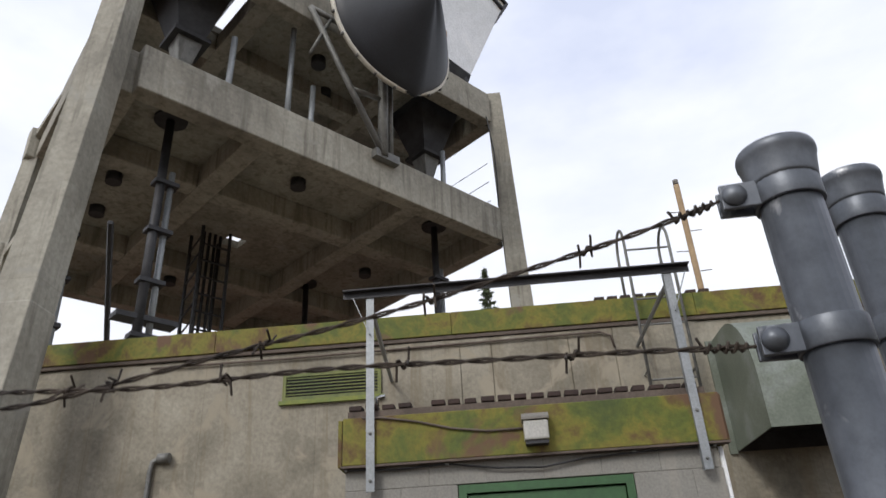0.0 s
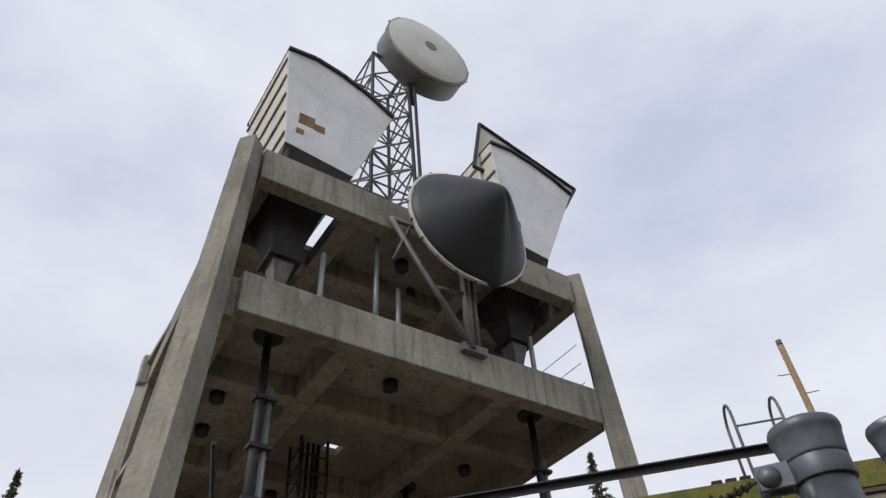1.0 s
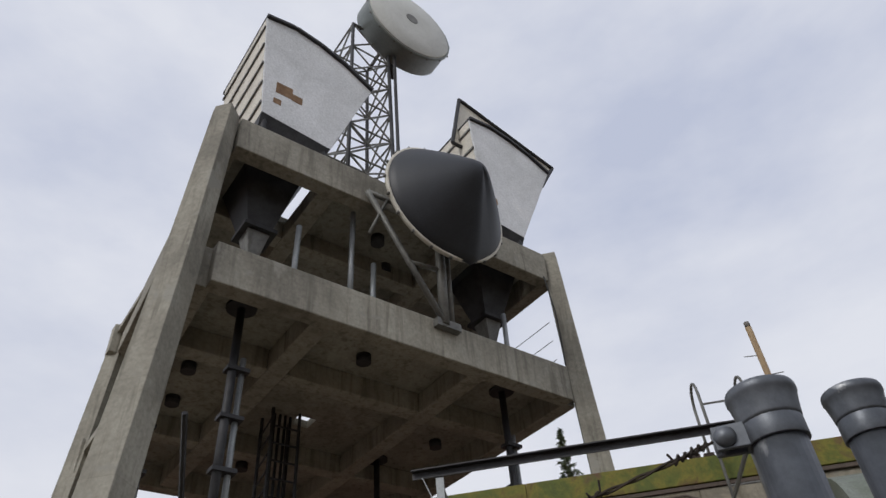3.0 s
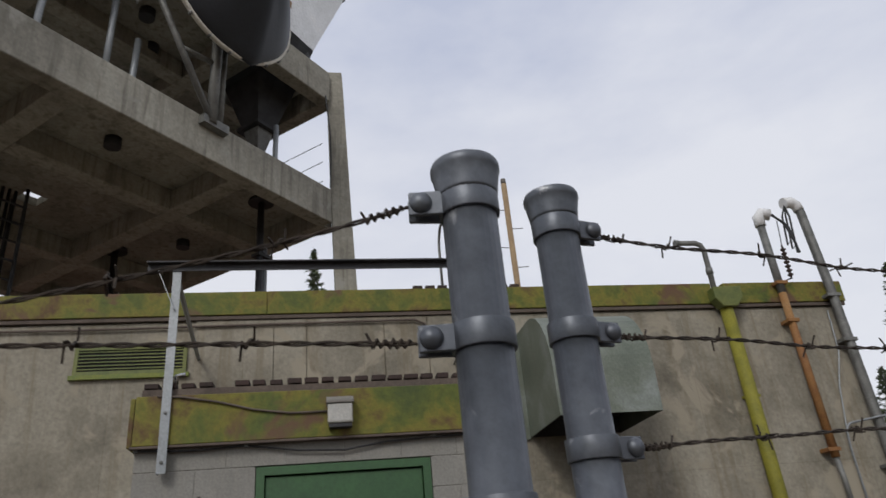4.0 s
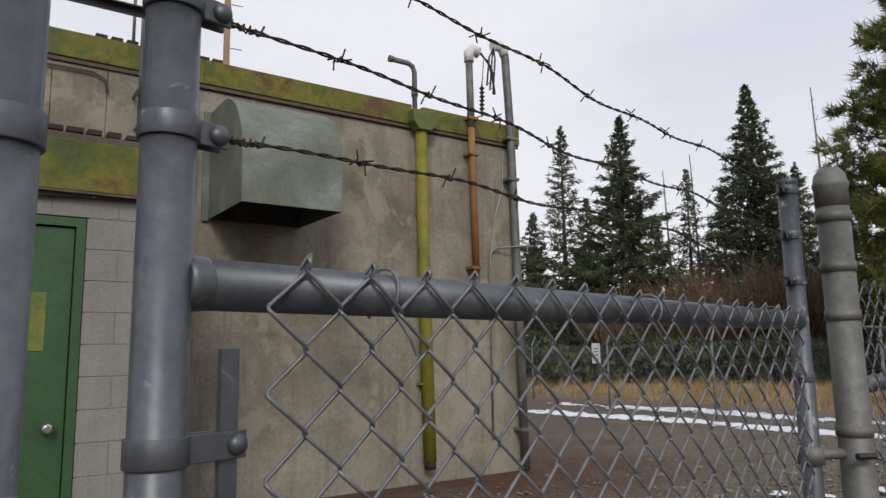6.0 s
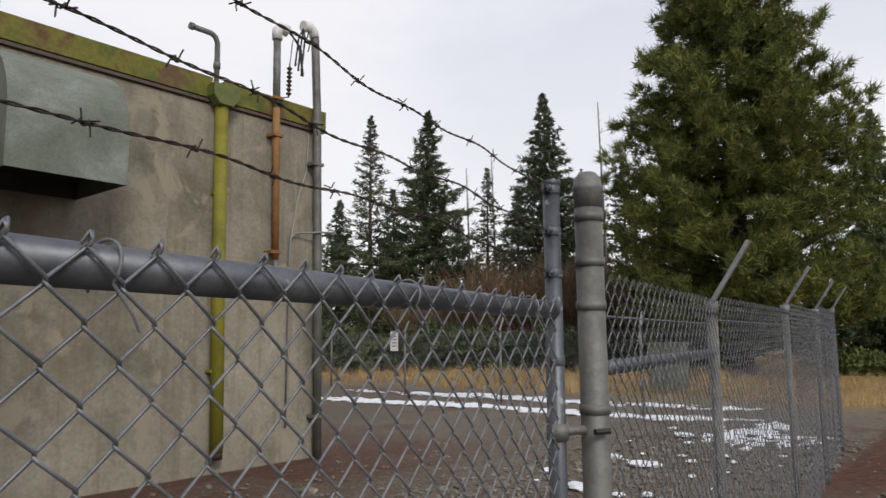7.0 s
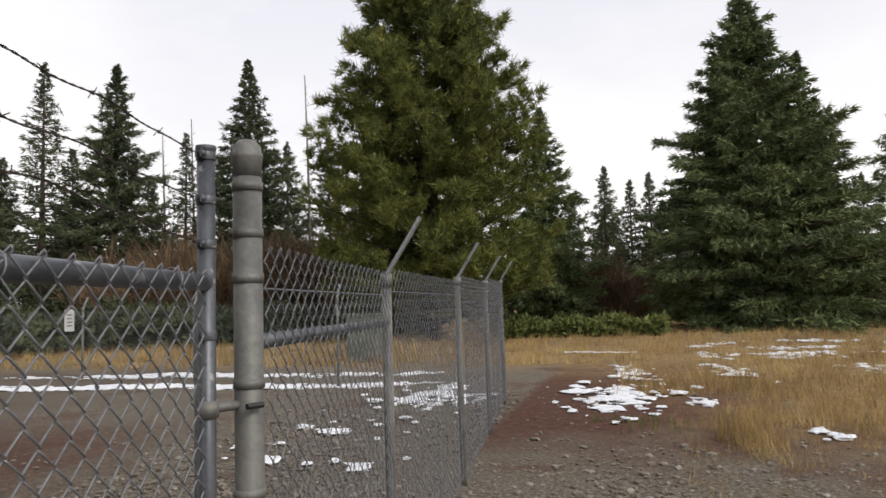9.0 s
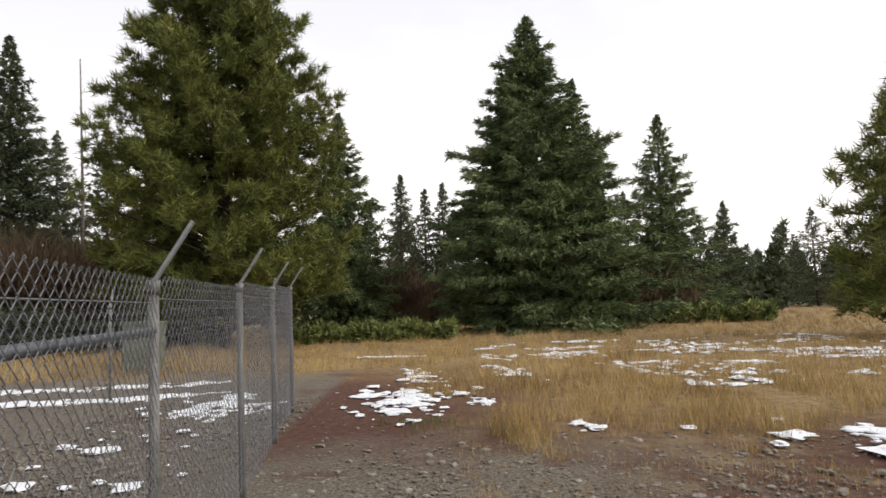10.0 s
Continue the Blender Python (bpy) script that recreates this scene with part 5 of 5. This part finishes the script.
def make_conifer(x, y, h, r, style, seed, label, detail=1.0, mat=None, bare=0.08):
    rs = np.random.RandomState(seed)
    r *= 1.0 if style == "pine" else 1.28
    name = "pine_tree" if style == "pine" else "fir_tree"
    t = thing(name, label, "tree", "conifers round the site")
    lean = rs.normal(0, 0.01, 2) * h
    bm = bmesh.new()
    trunk = [(x + lean[0] * f, y + lean[1] * f, -0.2 + (h + 0.2) * f) for f in (0, 0.25, 0.5, 0.75, 0.97)]
    tube(bm, trunk, 0.011 * h + 0.05, 9, 0.02)
    tris = []
    nb = int((13 if style == "pine" else 15) * h * detail ** 0.5)
    lumps = rs.uniform(0.72, 1.18, 24) if style != "pine" else rs.uniform(0.84, 1.08, 24)
    for i in range(nb):
        f = bare + (1 - bare) * (i + rs.uniform(0, 1)) / nb
        az = i * 2.399 + rs.uniform(-0.5, 0.5)
        if style == "pine":
            prof = min(1.0, 1.6 * (1 - f) ** 0.9) * (0.88 + 0.12 * math.sin(min(f * 8, math.pi / 2))) + 0.02
        else:
            prof = (1 - f) ** 0.95 * (0.85 + 0.15 * min(1, f * 8)) + 0.012
        ln = r * prof * lumps[int(f * 11 + az) % 24] * (rs.uniform(0.78, 1.04) if style == "pine" else rs.uniform(0.62, 1.14))
        zb = h * f
        rise = (0.18 if style == "pine" else -0.12 + 0.45 * f) + rs.normal(0, 0.08)
        dv = np.array([math.cos(az), math.sin(az), rise])
        root = np.array([x + lean[0] * f, y + lean[1] * f, zb])
        tip = root + dv * ln + np.array([0, 0, 0.12 * ln if style == "pine" else 0.05 * ln])
        if ln > 0.25:
            mid = (root + tip) / 2 + np.array([0, 0, -0.04 * ln])
            tube(bm, [root, mid, tip], 0.012 * ln + 0.012, 4, 0.006, cap=False)
        side = np.array([-math.sin(az), math.cos(az), 0])
        if style == "pine":
            k = max(4, int(ln * 4.6 * detail))
            for j in range(k):
                s = 0.22 + 0.78 * (j + rs.uniform(0, 1)) / k
                c = root + (tip - root) * s + side * rs.normal(0, 0.15 * ln * min(s, 1.15 - s) * 1.4) + np.array([0, 0, rs.normal(0.03, 0.2)])
                tris.append(needle_tris(rs, c, np.array([dv[0] * 0.6, dv[1] * 0.6, 0.75]), int(36 * detail), 0.38, 0.042, 0.9))
        else:
            k = max(4, int(ln * 7 * detail))
            for j in range(k):
                s = 0.12 + 0.88 * (j + rs.uniform(0, 1)) / k
                wdt = 0.42 * ln * (1.1 - s)
                c = root + (tip - root) * s + side * rs.uniform(-1, 1) * wdt + np.array([0, 0, rs.normal(-0.05, 0.06)])
                tris.append(needle_tris(rs, c, np.array([dv[0] * 0.9, dv[1] * 0.9, -0.12]), int(11 * detail + 3), 0.16 + min(0.2, 0.14 * ln), 0.075, 0.6))
    part("trunk", bm, BARK, t, "rough brown trunk with limbs")
    v = np.concatenate(tris)
    part("crown", raw_mesh("crown", v.tolist(), build_tris(v, len(v) // 3), mat or (PINE if style == "pine" else FIR)), None, t, "dark green needles")
    return t


def polar(az, d):
    return 0.1 + d * math.sin(radians(az)), d * math.cos(radians(az))


TREES = [
    (74.0, 29, 19.0, 5.05, "pine", 1.35, PINE, "broad bushy ponderosa-type pine in dry grass", 0.03),
    (99.0, 36, 16.4, 5.6, "fir", 1.35, FIR, "large dark green fir at the meadow edge", 0.01),
    (83.0, 39, 12.4, 3.6, "fir", 1.0, FIR, "dark fir standing behind the pine", 0.02),
    (102.0, 38, 13.2, 3.9, "fir", 1.1, FIR, "dark fir beside the larger fir", 0.01),
    (96.5, 38, 13.5, 3.6, "fir", 1.1, FIR, "dark fir beside the larger fir", 0.01),
    (44.7, 42, 15.0, 2.9, "fir", 0.55, FARFIR, "slender sparse fir in the woods", 0.08),
    (49.1, 42, 15.4, 3.7, "fir", 1.0, FARFIR, "dense dark fir in the woods", 0.04),
    (42.1, 46, 10.5, 3.2, "fir", 0.8, FARFIR, "dark fir in the woods", 0.04),
    (46.7, 50, 12.1, 3.2, "fir", 0.7, FARFIR, "dark fir in the woods", 0.04),
    (52.1, 52, 11.1, 3.2, "fir", 0.7, FARFIR, "dark fir in the woods", 0.04),
    (54.3, 50, 13.7, 2.6, "fir", 0.6, FARFIR, "slender sparse fir in the woods", 0.04),
    (59.4, 42, 16.2, 3.9, "fir", 1.0, FARFIR, "dense dark fir in the woods", 0.04),
    (56.7, 50, 12.1, 3.3, "fir", 0.7, FARFIR, "dark fir in the woods", 0.04),
    (62.2, 50, 13.2, 3.2, "fir", 0.7, FARFIR, "dark fir in the woods", 0.04),
    (65.5, 46, 12.7, 3.4, "fir", 0.7, FARFIR, "dark fir in the woods", 0.04),
    (68.9, 50, 11.6, 3.8, "fir", 0.7, FARFIR, "dark fir in the woods", 0.04),
    (87.6, 48, 10.4, 2.3, "fir", 0.7, FARFIR, "small fir at the meadow edge", 0.02),
    (89.6, 50, 9.7, 2.3, "fir", 0.7, FARFIR, "small fir at the meadow edge", 0.02),
    (91.2, 50, 10.1, 2.2, "fir", 0.7, FARFIR, "small fir at the meadow edge", 0.02),
    (93.1, 52, 9.1, 2.6, "fir", 0.7, FARFIR, "small fir at the meadow edge", 0.02),
    (85.2, 55, 9.7, 2.2, "fir", 0.7, FARFIR, "small fir at the meadow edge", 0.02),
    (108.5, 44, 12.4, 3.7, "fir", 0.9, FIR, "dark fir at the meadow edge", 0.02),
    (112.8, 54, 8.0, 2.4, "fir", 0.7, FARFIR, "small fir at the meadow edge", 0.02),
    (111.1, 52, 6.3, 2.8, "fir", 0.7, FARFIR, "small fir at the meadow edge", 0.02),
    (105.6, 52, 9.0, 2.8, "fir", 0.7, FARFIR, "small fir at the meadow edge", 0.02),
    (125.3, 26, 8.3, 2.9, "pine", 1.0, PINE, "young bushy pine in dry grass", 0.03),
    (118.7, 75, 9.3, 3.2, "fir", 0.6, FARFIR, "small distant dark green fir", 0.02),
    (115.9, 80, 6.5, 3.0, "fir", 0.6, FARFIR, "small distant dark green fir", 0.02),
    (117.4, 85, 7.6, 3.2, "fir", 0.6, FARFIR, "small distant dark green fir", 0.02),
    (120.9, 80, 8.1, 3.4, "fir", 0.6, FARFIR, "small distant dark green fir", 0.02),
    (122.6, 70, 7.6, 3.4, "fir", 0.6, FARFIR, "small distant dark green fir", 0.02),
    (114.3, 70, 5.9, 3.0, "fir", 0.6, FARFIR, "small distant dark green fir", 0.02),
    (-0.5, 34, 18.2, 2.4, "fir", 0.7, FARFIR, "slender fir behind the building", 0.1),
    (-49.3, 36, 16.4, 2.6, "fir", 0.7, FARFIR, "dark fir behind the tower", 0.1),
    (-46.6, 38, 18.6, 2.6, "fir", 0.7, FARFIR, "dark fir behind the tower", 0.1),
    (20.0, 60, 11.6, 3.0, "fir", 0.5, FARFIR, "dark fir in the woods", 0.05),
    (32.0, 60, 11.6, 3.0, "fir", 0.5, FARFIR, "dark fir in the woods", 0.05),
    (37.8, 56, 10.5, 3.0, "fir", 0.5, FARFIR, "dark fir in the woods", 0.05),
]
for i, (az_, d_, h_, r_, st_, det_, mat_, lab_, bare_) in enumerate(TREES):
    tx, ty = polar(az_, d_)
    make_conifer(tx, ty, h_, r_, st_, 100 + i, lab_, det_, mat_, bare_)


def make_snag(x, y, h, seed):
    rs = np.random.RandomState(seed)
    t = thing("dead_tree", "bare grey dead conifer with short broken branches", "tree", "dead snags")
    bm = bmesh.new()
    tube(bm, [(x, y, -0.2), (x + 0.1, y, h * 0.5), (x - 0.05, y + 0.1, h)], 0.13, 8, 0.03)
    part("trunk", bm, SNAG, t)
    for i in range(26):
        f = 0.3 + 0.68 * i / 26
        a = rs.uniform(0, math.tau)
        ln = rs.uniform(0.3, 1.1) * (1.2 - f)
        z = h * f
        bm = bmesh.new()
        tube(bm, [(x, y, z), (x + math.cos(a) * ln, y + math.sin(a) * ln, z + rs.uniform(-0.1, 0.3))], 0.025, 5, 0.008)
        part("branch", bm, SNAG, t)


for az_, d_, h_, s_ in ((63.8, 42, 15.5, 1), (52.8, 52, 14.2, 2), (54.9, 52, 15.2, 3)):
    tx, ty = polar(az_, d_)
    make_snag(tx, ty, h_, s_)


def make_thicket(name, az0, az1, d, h, mat, label, seed, n, leafy):
    rs = np.random.RandomState(seed)
    tris = []
    tops = rs.uniform(0.55, 1.0, 64)
    for i in range(n):
        f = rs.uniform(0, 1)
        tx, ty = polar(az0 + (az1 - az0) * f, d + rs.uniform(-1.6, 1.6))
        hh = h * rs.uniform(0.7, 1.0) * (0.75 + 0.25 * math.sin(math.pi * (0.08 + 0.84 * f))) * (0.82 + 0.18 * math.sin(f * 23 + seed)) * (0.85 + 0.4 * noise.noise((tx * 0.5, ty * 0.5, seed)))
        if name == "far_woods":
            cells = radians(az1 - az0) * d / 4.2
            k_ = int(f * cells)
            top = tops[k_ % 64]
            hh = h * top * (0.28 + 0.72 * (1 - abs(2 * (f * cells - k_) - 1)) ** 0.9)
        if leafy:
            c = np.array([tx, ty, hh * rs.uniform(0.02, 1.0) ** 0.85])
            tris.append(needle_tris(rs, c, np.array([0, 0, 0.9]), 14, 0.10 + d * 0.007, 0.03 + d * 0.003, 0.9))
        else:
            base_ = np.array([tx, ty, 0.0])
            for j in range(10):
                dv = np.array([rs.normal(0, 0.28), rs.normal(0, 0.28), 1.0])
                p = base_ + dv * hh * rs.uniform(0.0, 0.85)
                tris.append(needle_tris(rs, p, dv * 1.4, 5, hh * 0.3, 0.035, 0.5))
    v = np.concatenate(tris)
    tagged(part(name, raw_mesh(name, v.tolist(), build_tris(v, len(v) // 3), mat), None), label, "thicket", kind="stuff")


make_thicket("bare_thicket", 48.5, 69, 36, 6.4, TWIG, "bare reddish-brown deciduous thicket below the firs", 1, 1300, False)
make_thicket("bare_thicket", 82.9, 90.8, 42, 4.6, TWIG, "bare grey-brown thicket beside the meadow", 2, 420, False)
make_thicket("bare_thicket", 102, 110.3, 43, 4.2, TWIG, "bare brown thicket beside the meadow", 3, 260, False)
make_thicket("low_shrubs", 79, 92, 31, 1.0, SHRUB, "low green shrubs along the meadow", 4, 900, True)
make_thicket("low_shrubs", 102.5, 116, 41, 1.3, SHRUB, "low green shrubs along the meadow", 5, 700, True)
make_thicket("low_shrubs", 38, 74, 33, 2.6, FARFIR, "dark green undergrowth below the trees", 6, 2400, True)
make_thicket("far_woods", 90, 134, 92, 8.0, FARFIR, "distant dark conifer woods", 7, 4200, True)
make_thicket("far_woods", 36, 117, 58, 10.5, FARFIR, "dark conifer woods behind the meadow", 8, 6500, True)


# ---- grass, snow, stones ----
def make_grass():
    rs = np.random.RandomState(21)

    def field(n, rmin, rmax, a0, a1, hgt, wid, mat, name, label, keep):
        az_ = np.radians(rs.uniform(a0, a1, n))
        d_ = rmin * (rmax / rmin) ** rs.uniform(0, 1, n)
        px, py = d_ * np.sin(az_), d_ * np.cos(az_)
        ok = keep(px, py)
        px, py, d_ = px[ok], py[ok], d_[ok]
        clump = np.array([noise.noise((a * 0.9, b * 0.9, 7.0)) for a, b in zip(px, py)])
        ok = rs.uniform(-0.5, 0.5, len(px)) < clump + 0.12
        px, py, d_, clump = px[ok], py[ok], d_[ok], clump[ok]
        k = 7
        bx, by = np.repeat(px, k) + rs.normal(0, 0.06, len(px) * k), np.repeat(py, k) + rs.normal(0, 0.06, len(px) * k)
        hh = hgt * rs.uniform(0.4, 1.1, len(bx)) * (0.75 + 0.6 * np.repeat(np.clip(clump + 0.3, 0, 1), k))
        ww = wid * (0.35 + np.repeat(d_, k) / 22)
        th = rs.uniform(0, math.tau, len(bx))
        lean = rs.normal(0, 0.34, (len(bx), 2)) * hh[:, None]
        z0 = np.full(len(bx), -0.03)
        a = np.stack([bx - np.cos(th) * ww, by - np.sin(th) * ww, z0], 1)
        b = np.stack([bx + np.cos(th) * ww, by + np.sin(th) * ww, z0], 1)
        c = np.stack([bx + lean[:, 0], by + lean[:, 1], hh], 1)
        v = np.stack([a, b, c], 1).reshape(-1, 3)
        tagged(part(name, raw_mesh(name, v.tolist(), build_tris(v, len(v) // 3), mat), None), label, "grass", kind="stuff")

    def meadow(px, py):
        wob = np.sin(px * 0.9) * 0.7 + np.sin(py * 1.3 + px * 0.4) * 0.6
        bare = (px < 12.5 + wob) & (py > -1.6 + wob * 0.6)
        near = (px < 6.0) | ((py < -1.5) & (px < 7.5 + wob))
        trod = (px < 16.5 + wob) & (py > 0.3) & (py < 2.6)
        return ~bare & ~near & ~trod & ((py < 2.0) | (px > 16.5))

    field(26000, 6.5, 60, 62, 140, 0.27, 0.0046, STRAW, "dry_grass", "tufts of pale dry meadow grass", meadow)
    field(3000, 18, 45, 40, 75, 0.4, 0.007, STRAW, "dry_grass", "tall dry grass beyond the compound fence", lambda px, py: px > 16.5)
    field(260, 7.5, 10.0, 84, 96, 0.14, 0.005, GRASSG, "green_grass", "small patch of green grass in the gravel", lambda px, py: (px - 8.9) ** 2 + (py + 0.15) ** 2 < 0.35)
    field(1600, 5.0, 13, 78, 130, 0.10, 0.004, STRAW, "dry_grass", "sparse short dry grass on trodden soil", lambda px, py: py < -0.5)


make_grass()


def make_snow(x, y, sx, sy, turn, seed, cut=0.0):
    rs = np.random.RandomState(seed)
    nx, ny = (max(24, min(150, int(2 * s_ / 0.04))) for s_ in (sx, sy))
    verts, faces, ids = [], [], {}
    for i in range(nx + 1):
        for j in range(ny + 1):
            u, v = i / nx * 2 - 1, j / ny * 2 - 1
            mx, my = u * sx, v * sy
            k = 0.7 - 0.9 * (u * u + v * v) + 1.0 * noise.noise((mx * 0.9 + seed * 7, my * 1.6, 1.0)) + 0.9 * noise.noise((mx * 2.6 + seed, my * 4.0, 2.0)) + 0.8 * noise.noise((mx * 6 + seed, my * 8, 5.0)) - cut - 0.12
            if k > 0.1:
                p = Matrix.Rotation(radians(turn), 2) @ Vector((mx, my))
                g = 0.05 * noise.noise(((x + p.x) * 0.35, (y + p.y) * 0.35, 3.0))
                ids[i, j] = len(verts)
                verts.append((x + p.x, y + p.y, 0.004 + max(g, -0.02) + 0.03 * min(k, 1.0) + 0.008 * noise.noise((mx * 9, my * 9, 4.0))))
    for (i, j) in ids:
        q = [(i, j), (i + 1, j), (i + 1, j + 1), (i, j + 1)]
        if all(c in ids for c in q):
            faces.append([ids[c] for c in q])
    if not faces:
        return
    me = raw_mesh("snow_patch", verts, faces, SNOW)
    for p in me.polygons:
        p.use_smooth = True
    ob = part("snow_patch", me, None)
    mod = ob.modifiers.new("depth", "SOLIDIFY")
    mod.thickness, mod.offset = 0.02, -1
    tagged(ob, "thin patch of old melting snow on the ground", "snow", "snow patches", kind="stuff")


for i, (sx_, sy_, ax_, ay_, tr_, cut_) in enumerate((
        (12.3, 11.2, 2.6, 0.55, 96, -0.3), (12.6, 6.6, 3.2, 0.45, 95, -0.35), (14.6, 9.5, 5.5, 0.55, 93, -0.2), (11.4, 3.1, 1.5, 0.8, 15, 0.0),
        (11.2, 0.25, 1.25, 0.55, 6, 0.12), (15.2, 0.0, 1.6, 0.45, 10, 0.1), (10.9, -1.0, 0.7, 0.25, 0, 0.1),
        (7.1, -5.0, 0.8, 0.5, 30, -0.1), (15.6, -10.6, 1.8, 0.5, 70, 0.05), (16.2, -5.0, 1.5, 0.7, 80, 0.35), (19.5, -7.6, 2.0, 0.9, 70, 0.3), (15.0, -6.9, 1.2, 0.5, 60, 0.35), (21.5, -4.4, 1.6, 0.7, 80, 0.3),
        (20.5, 1.0, 1.0, 0.4, 90, 0.1), (18.0, -9.5, 2.2, 0.7, 60, 0.25))):
    make_snow(sx_, sy_, ax_, ay_, tr_, 40 + i, cut_)


def make_snow_bits():
    rs = np.random.RandomState(5)
    bm = bmesh.new()
    bmesh.ops.create_icosphere(bm, subdivisions=2, radius=1.0)
    tv = np.array([v.co[:] for v in bm.verts])
    tf = np.array([[v.index for v in f.verts] for f in bm.faces])
    bm.free()
    verts, faces = [], []
    spots = [(rs.uniform(11.5, 25), rs.uniform(-13, -1.5)) for _ in range(1500)] + [(rs.normal(11.4, 1.1), rs.normal(0.15, 0.5)) for _ in range(90)] + [(rs.uniform(6.2, 12), rs.uniform(2.0, 4.5)) for _ in range(42)] + [(rs.normal(8.4, 0.25), rs.normal(-2.0, 0.15)) for _ in range(7)] + [(rs.normal(6.8, 0.6), rs.normal(-4.7, 0.6)) for _ in range(25)]
    for x, y in spots:
        if noise.noise((x * 0.45, y * 0.45, 9.0)) < 0.02 and y < -1.5 and x > 10:
            continue
        i = len(verts)
        r = rs.gamma(1.6, 0.035) + 0.015
        q = tv * (1 + 0.9 * np.array([noise.noise(Vector(v) * 2.2 + Vector((i, 0, 0))) for v in tv])[:, None]) * (r, r * rs.uniform(0.5, 1.3), min(0.03, r * 0.25))
        faces.append(tf + i * len(tv))
        verts.append(q + (x, y, 0.02))
    v, f = np.concatenate(verts), np.concatenate(faces)
    tagged(part("snow_bits", raw_mesh("snow_bits", v.tolist(), f.tolist(), SNOW), None), "scattered scraps of melting snow in the grass", "snow", kind="stuff")


make_snow_bits()


def make_stones():
    rs = np.random.RandomState(77)
    bm = bmesh.new()
    bmesh.ops.create_icosphere(bm, subdivisions=1, radius=1.0)
    tv = np.array([v.co[:] for v in bm.verts])
    tf = np.array([[v.index for v in f.verts] for f in bm.faces])
    bm.free()
    n = 17000
    px = 2.6 + 9.5 * rs.uniform(0, 1, n) ** 1.3
    py = rs.uniform(-5.0, 6.5, n)
    size = rs.gamma(2.0, 0.0065, n) + 0.006
    keep = ((px < 6.6 + rs.normal(0, 0.9, n)) | (py > 1.6) | (rs.uniform(0, 1, n) < 0.07)) & ((py < 4.6) | (rs.uniform(0, 1, n) < 0.15))
    px, py, size = px[keep], py[keep], size[keep]
    verts, faces = [], []
    for i in range(len(px)):
        s = size[i] * rs.uniform(0.6, 1.3, 3) * (1, 1, 0.6)
        a = rs.uniform(0, math.tau)
        q = tv * (1 + rs.uniform(-0.18, 0.18, (len(tv), 1))) * s
        q = np.stack([q[:, 0] * math.cos(a) - q[:, 1] * math.sin(a), q[:, 0] * math.sin(a) + q[:, 1] * math.cos(a), q[:, 2]], 1) + (px[i], py[i], 0.0)
        faces.append(tf + i * len(tv))
        verts.append(q)
    v, f = np.concatenate(verts), np.concatenate(faces)
    tagged(part("gravel", raw_mesh("gravel", v.tolist(), f.tolist(), STONE), None), "loose grey and brown gravel stones", "gravel", kind="stuff")


make_stones()


# ---- porch masonry ----
def make_blocks():
    full, half = 0.3937, 0.194
    z0 = 2.37 - 0.2032 * 11

    def block_mesh(w):
        bm = bmesh.new()
        box(bm, 0, w, 0, 0.0115, 0, 0.1975)
        bmesh.ops.bevel(bm, geom=[e for e in bm.edges if all(abs(v.co.y) < 1e-6 for v in e.verts)], offset=0.002, segments=1, affect="EDGES")
        return mesh_of("block", bm, BLOCK)

    cache = {}
    for row in range(12):
        z = z0 + 0.2032 * row
        for xa, xb in (((-1.28, -0.484), (0.726, 1.33)) if row < 11 else ((-1.28, 1.33),)):
            x = xa - (0.1995 if row % 2 else 0.0)
            while x < xb - 0.01:
                a, b = max(x, xa), min(x + full, xb)
                w = round(b - a, 3)
                if w > 0.03:
                    if w not in cache:
                        cache[w] = block_mesh(w)
                    ob = part("block", cache[w], None, PORCH)
                    ob.location = (a, VY, z)
                x += full + 0.006


make_blocks()
